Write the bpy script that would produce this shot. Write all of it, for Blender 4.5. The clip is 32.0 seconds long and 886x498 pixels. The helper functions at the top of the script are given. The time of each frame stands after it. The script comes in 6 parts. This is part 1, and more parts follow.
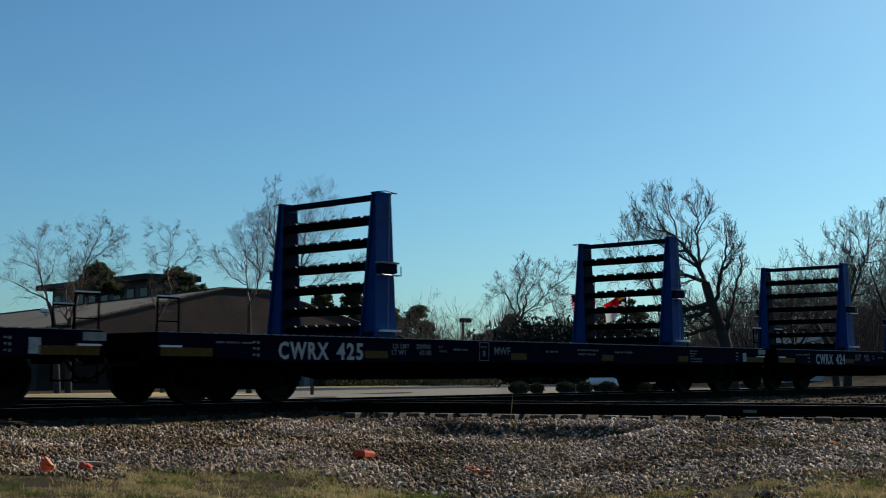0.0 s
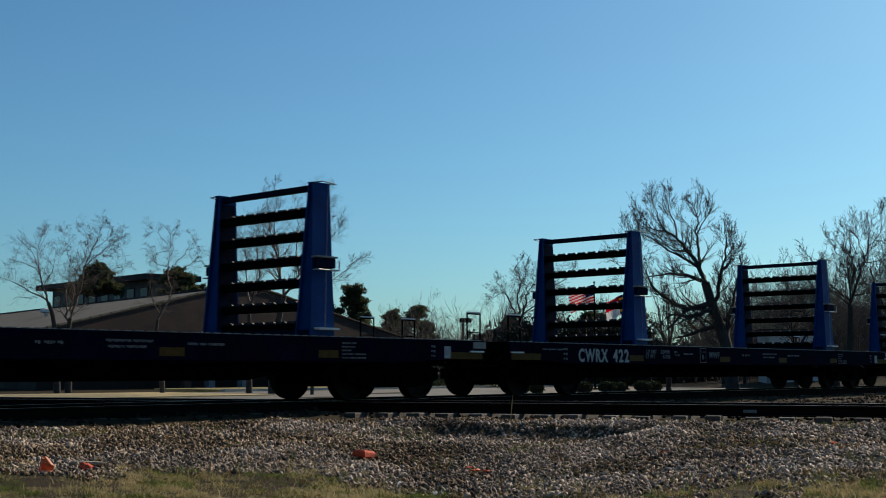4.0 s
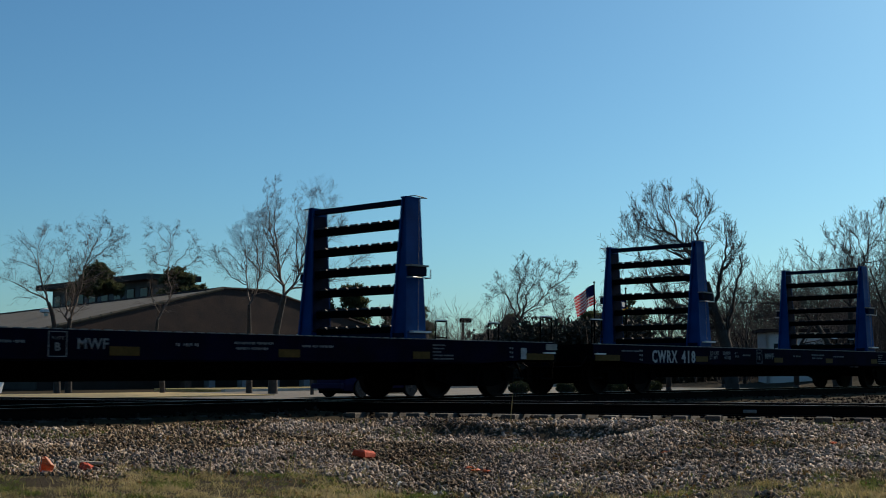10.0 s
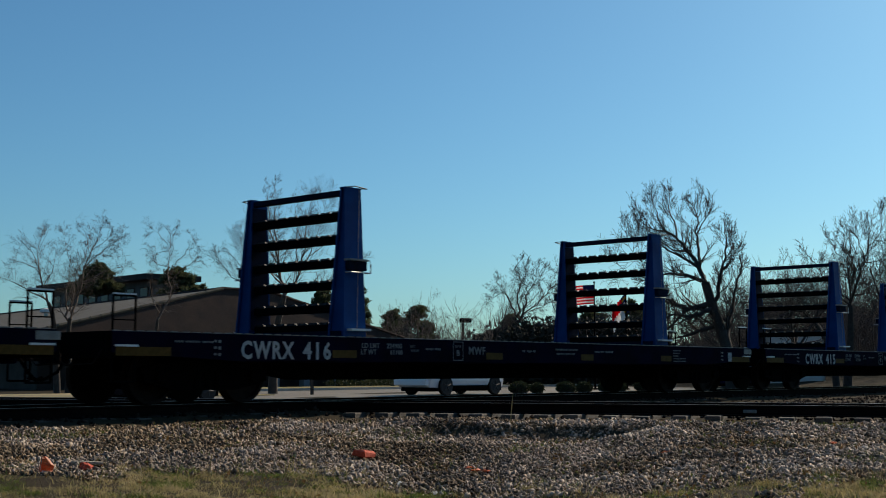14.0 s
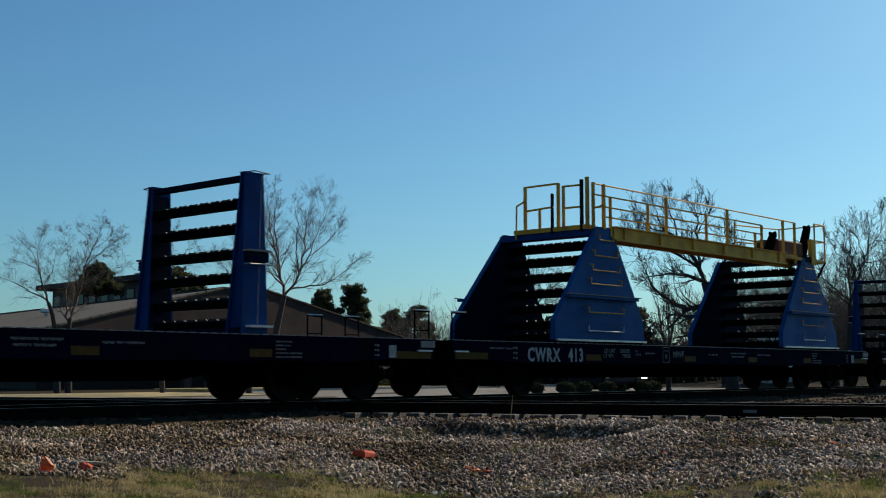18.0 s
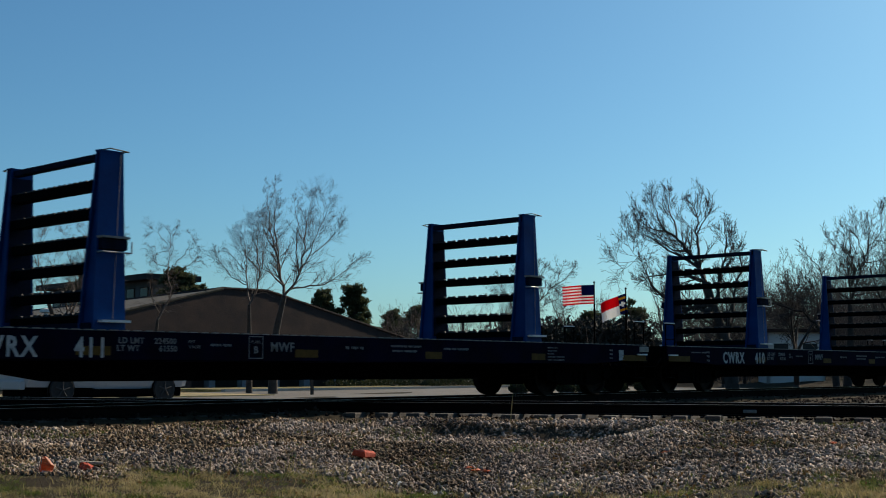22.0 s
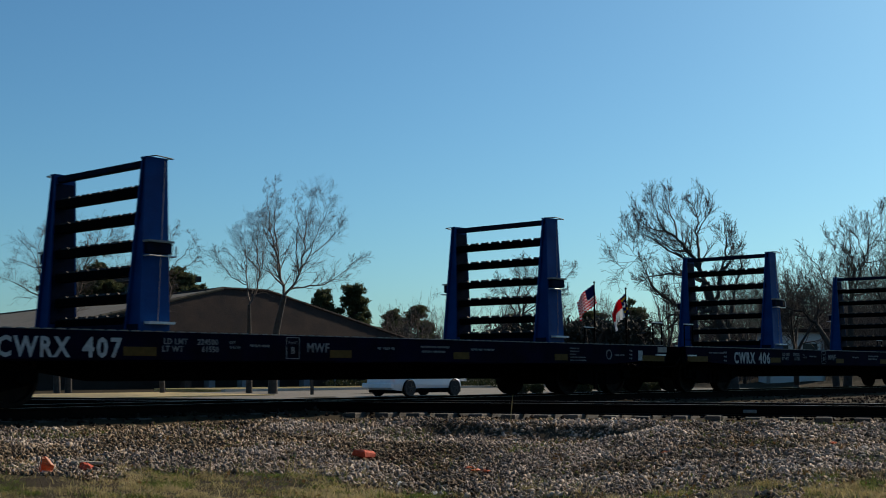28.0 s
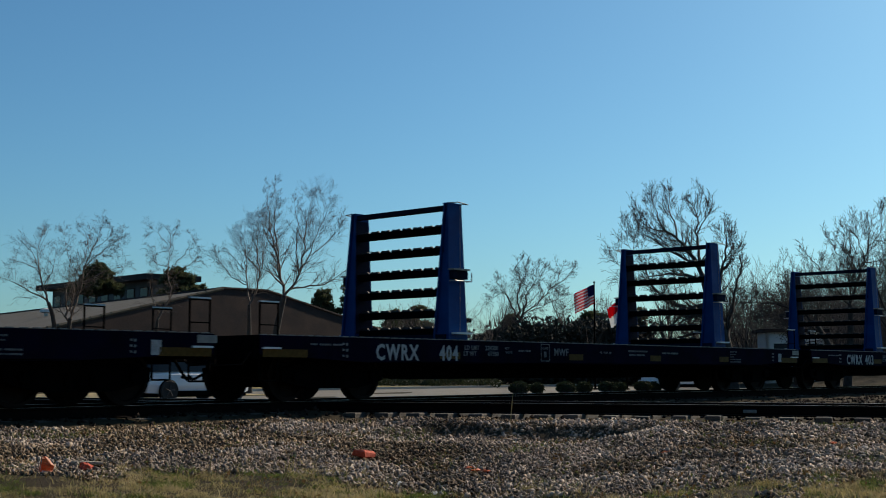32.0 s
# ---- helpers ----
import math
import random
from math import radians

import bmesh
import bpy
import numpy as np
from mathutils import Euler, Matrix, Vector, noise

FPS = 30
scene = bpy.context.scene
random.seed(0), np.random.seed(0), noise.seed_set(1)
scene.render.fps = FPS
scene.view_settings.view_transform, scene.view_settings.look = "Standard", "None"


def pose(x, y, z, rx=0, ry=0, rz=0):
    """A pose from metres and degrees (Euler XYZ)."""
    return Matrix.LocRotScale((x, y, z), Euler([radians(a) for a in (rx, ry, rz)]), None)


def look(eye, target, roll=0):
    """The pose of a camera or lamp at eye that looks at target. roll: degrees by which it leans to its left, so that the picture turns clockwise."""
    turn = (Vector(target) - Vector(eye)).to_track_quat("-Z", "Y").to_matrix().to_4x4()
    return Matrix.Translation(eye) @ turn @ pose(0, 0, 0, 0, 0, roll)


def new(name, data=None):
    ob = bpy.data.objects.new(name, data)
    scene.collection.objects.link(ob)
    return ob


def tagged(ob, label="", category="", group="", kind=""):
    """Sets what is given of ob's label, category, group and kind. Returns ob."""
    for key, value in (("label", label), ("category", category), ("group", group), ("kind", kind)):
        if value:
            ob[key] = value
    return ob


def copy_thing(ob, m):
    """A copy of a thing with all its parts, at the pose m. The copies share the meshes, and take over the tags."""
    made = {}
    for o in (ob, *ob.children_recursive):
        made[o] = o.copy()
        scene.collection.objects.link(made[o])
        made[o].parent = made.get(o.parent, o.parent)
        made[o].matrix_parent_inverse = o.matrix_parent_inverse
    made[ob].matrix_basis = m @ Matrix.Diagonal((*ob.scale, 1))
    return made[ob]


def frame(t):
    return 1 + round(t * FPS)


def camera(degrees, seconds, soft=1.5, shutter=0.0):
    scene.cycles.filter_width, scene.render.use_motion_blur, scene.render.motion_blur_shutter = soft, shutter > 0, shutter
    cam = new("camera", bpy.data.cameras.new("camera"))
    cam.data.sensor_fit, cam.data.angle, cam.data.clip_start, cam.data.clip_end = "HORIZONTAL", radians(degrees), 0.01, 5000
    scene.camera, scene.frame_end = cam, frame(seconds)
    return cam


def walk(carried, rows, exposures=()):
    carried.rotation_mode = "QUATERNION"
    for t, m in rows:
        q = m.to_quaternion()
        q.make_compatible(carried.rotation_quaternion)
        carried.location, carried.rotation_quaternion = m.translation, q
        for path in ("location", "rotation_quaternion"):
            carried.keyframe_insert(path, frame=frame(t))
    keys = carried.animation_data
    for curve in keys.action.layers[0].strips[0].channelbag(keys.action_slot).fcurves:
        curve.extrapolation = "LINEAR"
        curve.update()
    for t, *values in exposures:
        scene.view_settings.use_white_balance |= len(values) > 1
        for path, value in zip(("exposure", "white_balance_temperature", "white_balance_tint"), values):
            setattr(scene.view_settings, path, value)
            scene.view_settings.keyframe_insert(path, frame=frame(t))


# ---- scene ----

# x runs along the railway, y away from the viewer, z = 0 at the rail heads
YAW, PITCH = 48.263, 5.662
cam = camera(39.68, 32.0, soft=1.0, shutter=0.08)
EYE = pose(0, 0, 0.52, 90 + PITCH, 0, -YAW)
walk(cam, [(0, EYE), (32, EYE)], exposures=[(0, 0.06), (0.8, 0.0), (18.2, 0.0), (18.9, 0.18), (19.4, 0.2), (20.0, 0.13), (20.8, 0.0), (32, 0.0)])

# ---- light ----
SUN_EL, SUN_AZ = 33.0, 2.0          # height, and bearing from +x towards +y
world = bpy.data.worlds.new("sky")
scene.world = world
world.use_nodes = True
wn = world.node_tree
sky = wn.nodes.new("ShaderNodeTexSky")
sky.sky_type, sky.sun_disc = "NISHITA", False
sky.sun_elevation, sky.sun_rotation = radians(SUN_EL), radians(90 - SUN_AZ)
sky.air_density, sky.dust_density, sky.ozone_density = 1.0, 0.8, 4.0
air = wn.nodes.new("ShaderNodeMix")
air.data_type, air.blend_type = "RGBA", "MULTIPLY"
air.inputs[0].default_value, air.inputs[7].default_value = 1.0, (0.595, 0.97, 1.07, 1)
wn.links.new(sky.outputs[0], air.inputs[6])
wn.links.new(air.outputs[2], wn.nodes["Background"].inputs[0])
wn.nodes["Background"].inputs[1].default_value = 0.083
sun = new("sun", bpy.data.lights.new("sun", "SUN"))
sun.data.energy, sun.data.angle, sun.data.color = 3.9, radians(0.53), (1.0, 0.85, 0.66)
e, a = radians(SUN_EL), radians(SUN_AZ)
sun.matrix_world = look((0, 0, 40), (-math.cos(e) * math.cos(a), -math.cos(e) * math.sin(a), 40 - math.sin(e)))

CS, SN = math.cos(radians(YAW)), math.sin(radians(YAW))


def out(d, l, z=0.0):
    """A place d metres ahead of the viewer and l metres to the right."""
    return (SN * d + CS * l, CS * d - SN * l, z)


# ---- materials ----
def mat(name, col, rough=0.6, metal=0.0, var=0.25, scale=6.0, fine=60.0, bump=0.15, tint=None, island=0.0, spec=0.5, each=0.0, thin=0.0):
    """A painted or raw surface with stains at two scales and fine relief; tint: the stains' colour."""
    m = bpy.data.materials.new(name)
    m.use_nodes = True
    n, k = m.node_tree.nodes, m.node_tree.links
    b = n["Principled BSDF"]
    geo = n.new("ShaderNodeTexCoord")
    big, small = n.new("ShaderNodeTexNoise"), n.new("ShaderNodeTexNoise")
    big.inputs["Scale"].default_value, small.inputs["Scale"].default_value = scale, fine
    big.inputs["Detail"].default_value, small.inputs["Detail"].default_value = 5, 3
    for t in (big, small):
        k.new(geo.outputs["Object"], t.inputs["Vector"])
    ramp = n.new("ShaderNodeValToRGB")
    ramp.color_ramp.elements[0].position, ramp.color_ramp.elements[1].position = 0.35, 0.7
    k.new(big.outputs[0], ramp.inputs[0])
    mix = n.new("ShaderNodeMix")
    mix.data_type = "RGBA"
    t = tint or tuple(c * (1 - var) for c in col)
    mix.inputs[6].default_value, mix.inputs[7].default_value = (*col, 1), (*t, 1)
    fac = n.new("ShaderNodeMath")
    fac.operation, fac.inputs[1].default_value = "MULTIPLY", min(1, 0.35 + var)
    k.new(ramp.outputs[0], fac.inputs[0])
    if island:
        pick, sm = n.new("ShaderNodeMapRange"), n.new("ShaderNodeMath")
        k.new(n.new("ShaderNodeNewGeometry").outputs["Random Per Island"], pick.inputs[0])
        pick.inputs[1].default_value, pick.inputs[2].default_value, pick.inputs[3].default_value, pick.inputs[4].default_value = 0.35, 0.75, -0.2, 0.7
        sm.operation, sm.use_clamp = "ADD", True
        k.new(fac.outputs[0], sm.inputs[0])
        k.new(pick.outputs[0], sm.inputs[1])
        k.new(sm.outputs[0], mix.inputs[0])
    else:
        k.new(fac.outputs[0], mix.inputs[0])
    val = n.new("ShaderNodeHueSaturation")
    k.new(mix.outputs[2], val.inputs["Color"])
    rng = n.new("ShaderNodeMapRange")
    rng.inputs[3].default_value, rng.inputs[4].default_value = 1 - var * 0.7, 1 + var * 0.7
    k.new(small.outputs[0], rng.inputs[0])
    last = rng.outputs[0]
    if island or each:
        src = n.new("ShaderNodeNewGeometry").outputs["Random Per Island"] if island else n.new("ShaderNodeObjectInfo").outputs["Random"]
        w = island or each
        r2 = n.new("ShaderNodeMapRange")
        r2.inputs[3].default_value, r2.inputs[4].default_value = 1 - w, 1 + w
        k.new(src, r2.inputs[0])
        mul = n.new("ShaderNodeMath")
        mul.operation = "MULTIPLY"
        k.new(last, mul.inputs[0])
        k.new(r2.outputs[0], mul.inputs[1])
        last = mul.outputs[0]
    k.new(last, val.inputs["Value"])
    k.new(val.outputs[0], b.inputs["Base Color"])
    rr = n.new("ShaderNodeMapRange")
    rr.inputs[3].default_value, rr.inputs[4].default_value = max(0.05, rough - 0.12), min(1, rough + 0.12)
    k.new(big.outputs[0], rr.inputs[0])
    k.new(rr.outputs[0], b.inputs["Roughness"])
    b.inputs["Metallic"].default_value = metal
    b.inputs["Specular IOR Level"].default_value = spec
    if bump:
        bn = n.new("ShaderNodeBump")
        bn.inputs["Strength"].default_value, bn.inputs["Distance"].default_value = bump, 0.02
        k.new(small.outputs[0], bn.inputs["Height"])
        k.new(bn.outputs[0], b.inputs["Normal"])
    if thin:
        tr, mx = n.new("ShaderNodeBsdfTranslucent"), n.new("ShaderNodeMixShader")
        mx.inputs[0].default_value = thin
        k.new(val.outputs[0], tr.inputs["Color"])
        k.new(b.outputs[0], mx.inputs[1])
        k.new(tr.outputs[0], mx.inputs[2])
        k.new(mx.outputs[0], n["Material Output"].inputs[0])
    return m


RACK = mat("rack_blue", (0.002, 0.046, 0.18), 0.6, var=0.3, scale=2.5, fine=40, tint=(0.004, 0.028, 0.10), spec=0.08)
TOWER = mat("tower_blue", (0.004, 0.075, 0.235), 0.6, var=0.35, scale=1.6, fine=30, tint=(0.004, 0.045, 0.14), spec=0.12)
DARKNAVY = mat("dark_navy", (0.003, 0.010, 0.030), 0.8, var=0.4, scale=3, fine=40, tint=(0.006, 0.006, 0.008), spec=0.05)
WORN = mat("worn_deck_edge", (0.26, 0.25, 0.23), 0.6, var=0.4, scale=9, spec=0.2)
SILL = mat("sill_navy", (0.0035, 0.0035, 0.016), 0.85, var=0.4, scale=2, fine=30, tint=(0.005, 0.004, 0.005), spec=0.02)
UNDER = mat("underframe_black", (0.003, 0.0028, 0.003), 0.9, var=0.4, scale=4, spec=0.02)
RUSTY = mat("rusty_steel", (0.016, 0.010, 0.008), 0.8, var=0.5, scale=7, tint=(0.008, 0.006, 0.005), spec=0.1)
ROLLER = mat("roller_steel", (0.012, 0.011, 0.012), 0.6, var=0.4, spec=0.3)
GALV = mat("grab_iron_steel", (0.45, 0.45, 0.45), 0.35, metal=0.7, var=0.3)
PALE = mat("pale_grab_iron", (0.72, 0.72, 0.70), 0.5, var=0.25, scale=9, bump=0)
WHITE = mat("lettering_white", (0.46, 0.46, 0.45), 0.8, var=0.45, scale=9, bump=0, spec=0.1)
FADED = mat("faded_lettering", (0.22, 0.22, 0.22), 0.8, var=0.5, scale=9, bump=0, spec=0.1)
AMBER = mat("reflector_yellow", (0.10, 0.054, 0.010), 0.8, var=0.4, scale=12, bump=0, spec=0.15)
YELLOW = mat("walkway_yellow", (0.80, 0.42, 0.05), 0.6, var=0.4, scale=2.5, tint=(0.46, 0.19, 0.04), spec=0.15)
RAILTOP = mat("rail_steel", (0.012, 0.008, 0.007), 0.9, var=0.4, scale=8, spec=0.03)
RAILHEAD = mat("polished_rail_head", (0.26, 0.25, 0.24), 0.42, metal=0.9, var=0.3, scale=8)
TIE = mat("tie_wood", (0.075, 0.063, 0.052), 0.9, var=0.5, scale=3, fine=45, bump=0.5, each=0.3)
STONE = mat("ballast", (0.70, 0.575, 0.46), 0.85, var=0.45, scale=0.8, fine=90, island=0.9, tint=(0.16, 0.12, 0.09), spec=0.22)
EARTHY = mat("dirty_ballast", (0.44, 0.31, 0.185), 0.85, var=0.45, scale=0.8, fine=90, island=0.9, tint=(0.085, 0.058, 0.035), spec=0.35)
DARKBED = mat("dark_ballast", (0.038, 0.030, 0.025), 0.95, var=0.45, scale=0.8, fine=90, island=0.8, tint=(0.03, 0.022, 0.018), spec=0.05)
DRYGRASS = mat("dry_grass", (0.66, 0.53, 0.30), 0.8, var=0.5, scale=1.5, island=0.6, tint=(0.33, 0.28, 0.12), bump=0, thin=0.45, spec=0.1)
SOIL = mat("ground_soil", (0.055, 0.043, 0.029), 0.95, var=0.5, scale=0.6, fine=35, bump=0.6, tint=(0.028, 0.026, 0.014), spec=0.05)
ASPHALT = mat("asphalt", (0.20, 0.168, 0.122), 0.7, var=0.3, scale=0.8, fine=70, bump=0.3)
CONCRETE = mat("concrete", (0.45, 0.42, 0.36), 0.8, var=0.25, scale=1.5)
BARK = mat("bark", (0.045, 0.036, 0.030), 0.9, var=0.45, scale=5, fine=50, bump=0.4)
TWIG = mat("twigs", (0.11, 0.085, 0.072), 0.9, var=0.3, bump=0)
# twigs of the right-hand trees; their backlit darkness is put into the colour
SHADETWIG = mat("backlit_twigs", (0.042, 0.034, 0.030), 0.9, var=0.3, bump=0)
THICKET = mat("thicket_twigs", (0.085, 0.066, 0.057), 0.9, var=0.3, bump=0)
NEEDLE = mat("pine_needles", (0.105, 0.12, 0.06), 0.8, var=0.5, island=0.5, bump=0, thin=0.5, spec=0.1)
SHRUB = mat("shrub_leaves", (0.05, 0.062, 0.028), 0.75, var=0.4, island=0.45, bump=0, thin=0.2, spec=0.15)
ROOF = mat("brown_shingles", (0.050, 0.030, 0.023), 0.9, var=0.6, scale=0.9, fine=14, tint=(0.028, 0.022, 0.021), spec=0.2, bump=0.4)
# the hall's shingles again, paler: sunlight on the long side is painted in
ROOFLIT = mat("lit_pale_shingles", (0.098, 0.080, 0.055), 0.9, var=0.3, scale=0.7, fine=20, bump=0.3)
SIDING = mat("brown_siding", (0.034, 0.023, 0.019), 0.85, var=0.35, scale=1.2, fine=30)
GREYWALL = mat("grey_wall", (0.24, 0.24, 0.25), 0.8, var=0.3, scale=0.8)
OFFICE = mat("office_wall", (0.12, 0.115, 0.115), 0.8, var=0.3, scale=0.8)
PALEWALL = mat("pale_wall", (0.62, 0.60, 0.57), 0.8, var=0.2, scale=0.8)
BRICKPIER = mat("brown_brick", (0.10, 0.055, 0.04), 0.9, var=0.4, scale=4, fine=30)
TRIM = mat("painted_trim", (0.62, 0.60, 0.55), 0.6, var=0.15)
GLASS = mat("window_glass", (0.02, 0.025, 0.03), 0.12, var=0.1, bump=0, spec=0.3)
ORANGE = mat("orange_plastic", (0.88, 0.20, 0.05), 0.5, var=0.3, scale=12, thin=0.4)
BRICK = mat("orange_brick", (0.68, 0.10, 0.045), 0.85, var=0.35, scale=20)
REDCLOTH = mat("flag_red", (0.74, 0.035, 0.055), 0.8, var=0.12, bump=0, thin=0.8, spec=0.1)
WHITECLOTH = mat("flag_white", (0.85, 0.85, 0.84), 0.8, var=0.06, bump=0, thin=0.8, spec=0.1)
BLUECLOTH = mat("flag_blue", (0.025, 0.04, 0.16), 0.8, var=0.12, bump=0, thin=0.7, spec=0.1)
GOLDCLOTH = mat("flag_gold", (0.70, 0.45, 0.05), 0.8, var=0.12, bump=0, thin=0.7, spec=0.1)
TYRE = mat("tyre_rubber", (0.018, 0.018, 0.018), 0.8, var=0.3)
ALLOY = mat("alloy_rim", (0.045, 0.046, 0.048), 0.6, var=0.2, spec=0.2)


# ---- mesh tools ----
class Form:
    """Collects corners and faces of one mesh."""

    def __init__(self):
        self.v, self.f = [], []

    def add(self, v, f):
        o = len(self.v)
        self.v += [tuple(p) for p in v]
        self.f += [tuple(i + o for i in q) for q in f]
        return self

    def hull8(self, p):
        """A solid with eight corners: four below, four above, both anticlockwise from above."""
        return self.add(p, [(3, 2, 1, 0), (4, 5, 6, 7), (0, 1, 5, 4), (1, 2, 6, 5), (2, 3, 7, 6), (3, 0, 4, 7)])

    def box(self, x0, x1, y0, y1, z0, z1, c=0.0):
        if not c:
            return self.hull8([(x0, y0, z0), (x1, y0, z0), (x1, y1, z0), (x0, y1, z0), (x0, y0, z1), (x1, y0, z1), (x1, y1, z1), (x0, y1, z1)])
        rings = []
        for z, i in ((z0, c), (z0 + c, 0), (z1 - c, 0), (z1, c)):
            rings.append([(x0 + i, y0 + i, z), (x1 - i, y0 + i, z), (x1 - i, y1 - i, z), (x0 + i, y1 - i, z)])
        return self.loft(rings)

    def loft(self, rings, closed=True):
        """Skin over rings of equal length."""
        n = len(rings[0])
        v = [p for r in rings for p in r]
        f = [(a * n + i, a * n + (i + 1) % n, (a + 1) * n + (i + 1) % n, (a + 1) * n + i) for a in range(len(rings) - 1) for i in range(n)]
        if closed:
            f += [tuple(range(n - 1, -1, -1)), tuple(range((len(rings) - 1) * n, len(rings) * n))]
        return self.add(v, f)

    def tube(self, p, q, r, r2=None, n=6, closed=True):
        p, q = Vector(p), Vector(q)
        d = (q - p).normalized()
        s = d.cross(Vector((0, 0, 1)) if abs(d.z) < 0.9 else Vector((1, 0, 0))).normalized()
        t = d.cross(s)
        ring = lambda c, rad: [c + (s * math.cos(2 * math.pi * i / n) - t * math.sin(2 * math.pi * i / n)) * -rad for i in range(n)]
        return self.loft([ring(p, r), ring(q, r if r2 is None else r2)], closed)

    def path(self, pts, r, n=6):
        for a, b in zip(pts, pts[1:]):
            self.tube(a, b, r, n=n)
        return self

    def lathe(self, prof, axis="y", n=20, at=(0, 0, 0)):
        """Profile (radius, along) turned about an axis."""
        rings = []
        for r, h in prof:
            ring = []
            for i in range(n):
                c, s = r * math.cos(2 * math.pi * i / n), r * math.sin(2 * math.pi * i / n)
                p = {"y": (c, h, -s), "z": (c, s, h), "x": (h, c, s)}[axis]
                ring.append((p[0] + at[0], p[1] + at[1], p[2] + at[2]))
            rings.append(ring)
        return self.loft(rings)

    def prism(self, poly, y0, y1):
        """A polygon in x, z, drawn anticlockwise as seen from -y, given a depth in y."""
        n = len(poly)
        v = [(x, y0, z) for x, z in poly] + [(x, y1, z) for x, z in poly]
        f = [tuple(range(n)), tuple(range(2 * n - 1, n - 1, -1))] + [(i, i + n, (i + 1) % n + n, (i + 1) % n) for i in range(n)]
        return self.add(v, f)

    def mesh(self, name, material, smooth=False):
        me = bpy.data.meshes.new(name)
        me.from_pydata(self.v, [], self.f)
        for m in material if isinstance(material, (list, tuple)) else [material]:
            me.materials.append(m)
        if smooth:
            me.polygons.foreach_set("use_smooth", [True] * len(me.polygons))
        me.update()
        return me


def part(name, form, material, parent, label="", smooth=False):
    ob = new(name, form if isinstance(form, bpy.types.Mesh) else form.mesh(name, material, smooth))
    ob.parent = parent
    return tagged(ob, label)


def thing(name, m, label, category, group="", form=None, material=None, kind="", smooth=False):
    ob = new(name, form.mesh(name, material, smooth) if form else None)
    ob.matrix_basis = m
    return tagged(ob, label, category, group, kind)


def arrays(name, v, f, material, kind="stuff", label="", category="", parent=None, smooth=False):
    """One object from corner and face arrays."""
    me = bpy.data.meshes.new(name)
    v, f = np.asarray(v, float), np.asarray(f, int)
    me.vertices.add(len(v))
    me.vertices.foreach_set("co", v.ravel())
    me.loops.add(f.size)
    me.loops.foreach_set("vertex_index", f.ravel())
    me.polygons.add(len(f))
    me.polygons.foreach_set("loop_start", np.arange(len(f)) * f.shape[1])
    me.update(calc_edges=True)
    me.materials.append(material)
    if smooth:
        me.polygons.foreach_set("use_smooth", [True] * len(f))
    ob = new(name, me)
    ob.parent = parent
    return tagged(ob, label, category, "", kind)


letters = {}


def words(text, height, bold=0.0, squeeze=1.0):
    """Lettering as a mesh, standing in the x-z plane and read from -y, centred on its middle."""
    key = (text, height, bold, squeeze)
    if key not in letters:
        cu = bpy.data.curves.new("lettering", "FONT")
        cu.body, cu.size, cu.offset, cu.space_character, cu.align_x, cu.extrude, cu.resolution_u = text, height * 1.42, bold, 1.2 if height > 0.2 else 1.08, "CENTER", 0.002, 2
        tmp = new("lettering", cu)
        dg = bpy.context.evaluated_depsgraph_get()
        me = bpy.data.meshes.new_from_object(tmp.evaluated_get(dg))
        bpy.data.objects.remove(tmp)
        me.transform(Matrix(((squeeze, 0, 0, 0), (0, 0, -1, 0), (0, 1, 0, -height / 2), (0, 0, 0, 1))))
        me.materials.clear()
        me.materials.append(WHITE if height > 0.2 else FADED)
        letters[key] = me
    return letters[key]


def letter(text, height, x, y, z, parent, bold=0.0, squeeze=1.0, label=""):
    """Small lettering in one piece."""
    ob = part("lettering", words(text, height, bold, squeeze), None, parent, label)
    ob.location = (x, y, z)
    return tagged(ob, "", "", "", "stuff")


spelt = {}


def spell(text, height, x, y, z, parent, bold=0.0, squeeze=1.0, label=""):
    """Large lettering, each character a piece of its own."""
    key = (text, height, bold, squeeze)
    if key not in spelt:
        me = words(text, height, bold, squeeze)
        bm = bmesh.new()
        bm.from_mesh(me)
        left, spelt[key] = set(bm.verts), []
        bm.verts.index_update()
        while left:
            todo, seen = [next(iter(left))], set()
            while todo:
                v = todo.pop()
                if v in seen:
                    continue
                seen.add(v)
                todo += [e.other_vert(v) for e in v.link_edges]
            left -= seen
            one = Form()
            order = sorted(seen, key=lambda v: v.index)
            at = {v: k for k, v in enumerate(order)}
            mid = (min(v.co.x for v in order) + max(v.co.x for v in order)) / 2
            one.add([(v.co.x - mid, v.co.y, v.co.z) for v in order], [tuple(at[v] for v in f.verts) for f in bm.faces if f.verts[0] in seen])
            spelt[key].append((mid, one.mesh("letter", WHITE if height > 0.2 else FADED)))
        bm.free()
        spelt[key].sort(key=lambda q: q[0])
    for mid, me in spelt[key]:
        ob = part("letter", me, None, parent, label)
        ob.location = (x + mid, y, z)


# ---- ground ----
CROSS_A, CROSS_D = (15.60, 13.46), (0.4085, -0.9127)     # the crossing line's near rail and its direction


def cross_off(x, y):
    """How far a place lies beyond the crossing line's near rail."""
    return (x - CROSS_A[0]) * -CROSS_D[1] + (y - CROSS_A[1]) * CROSS_D[0]


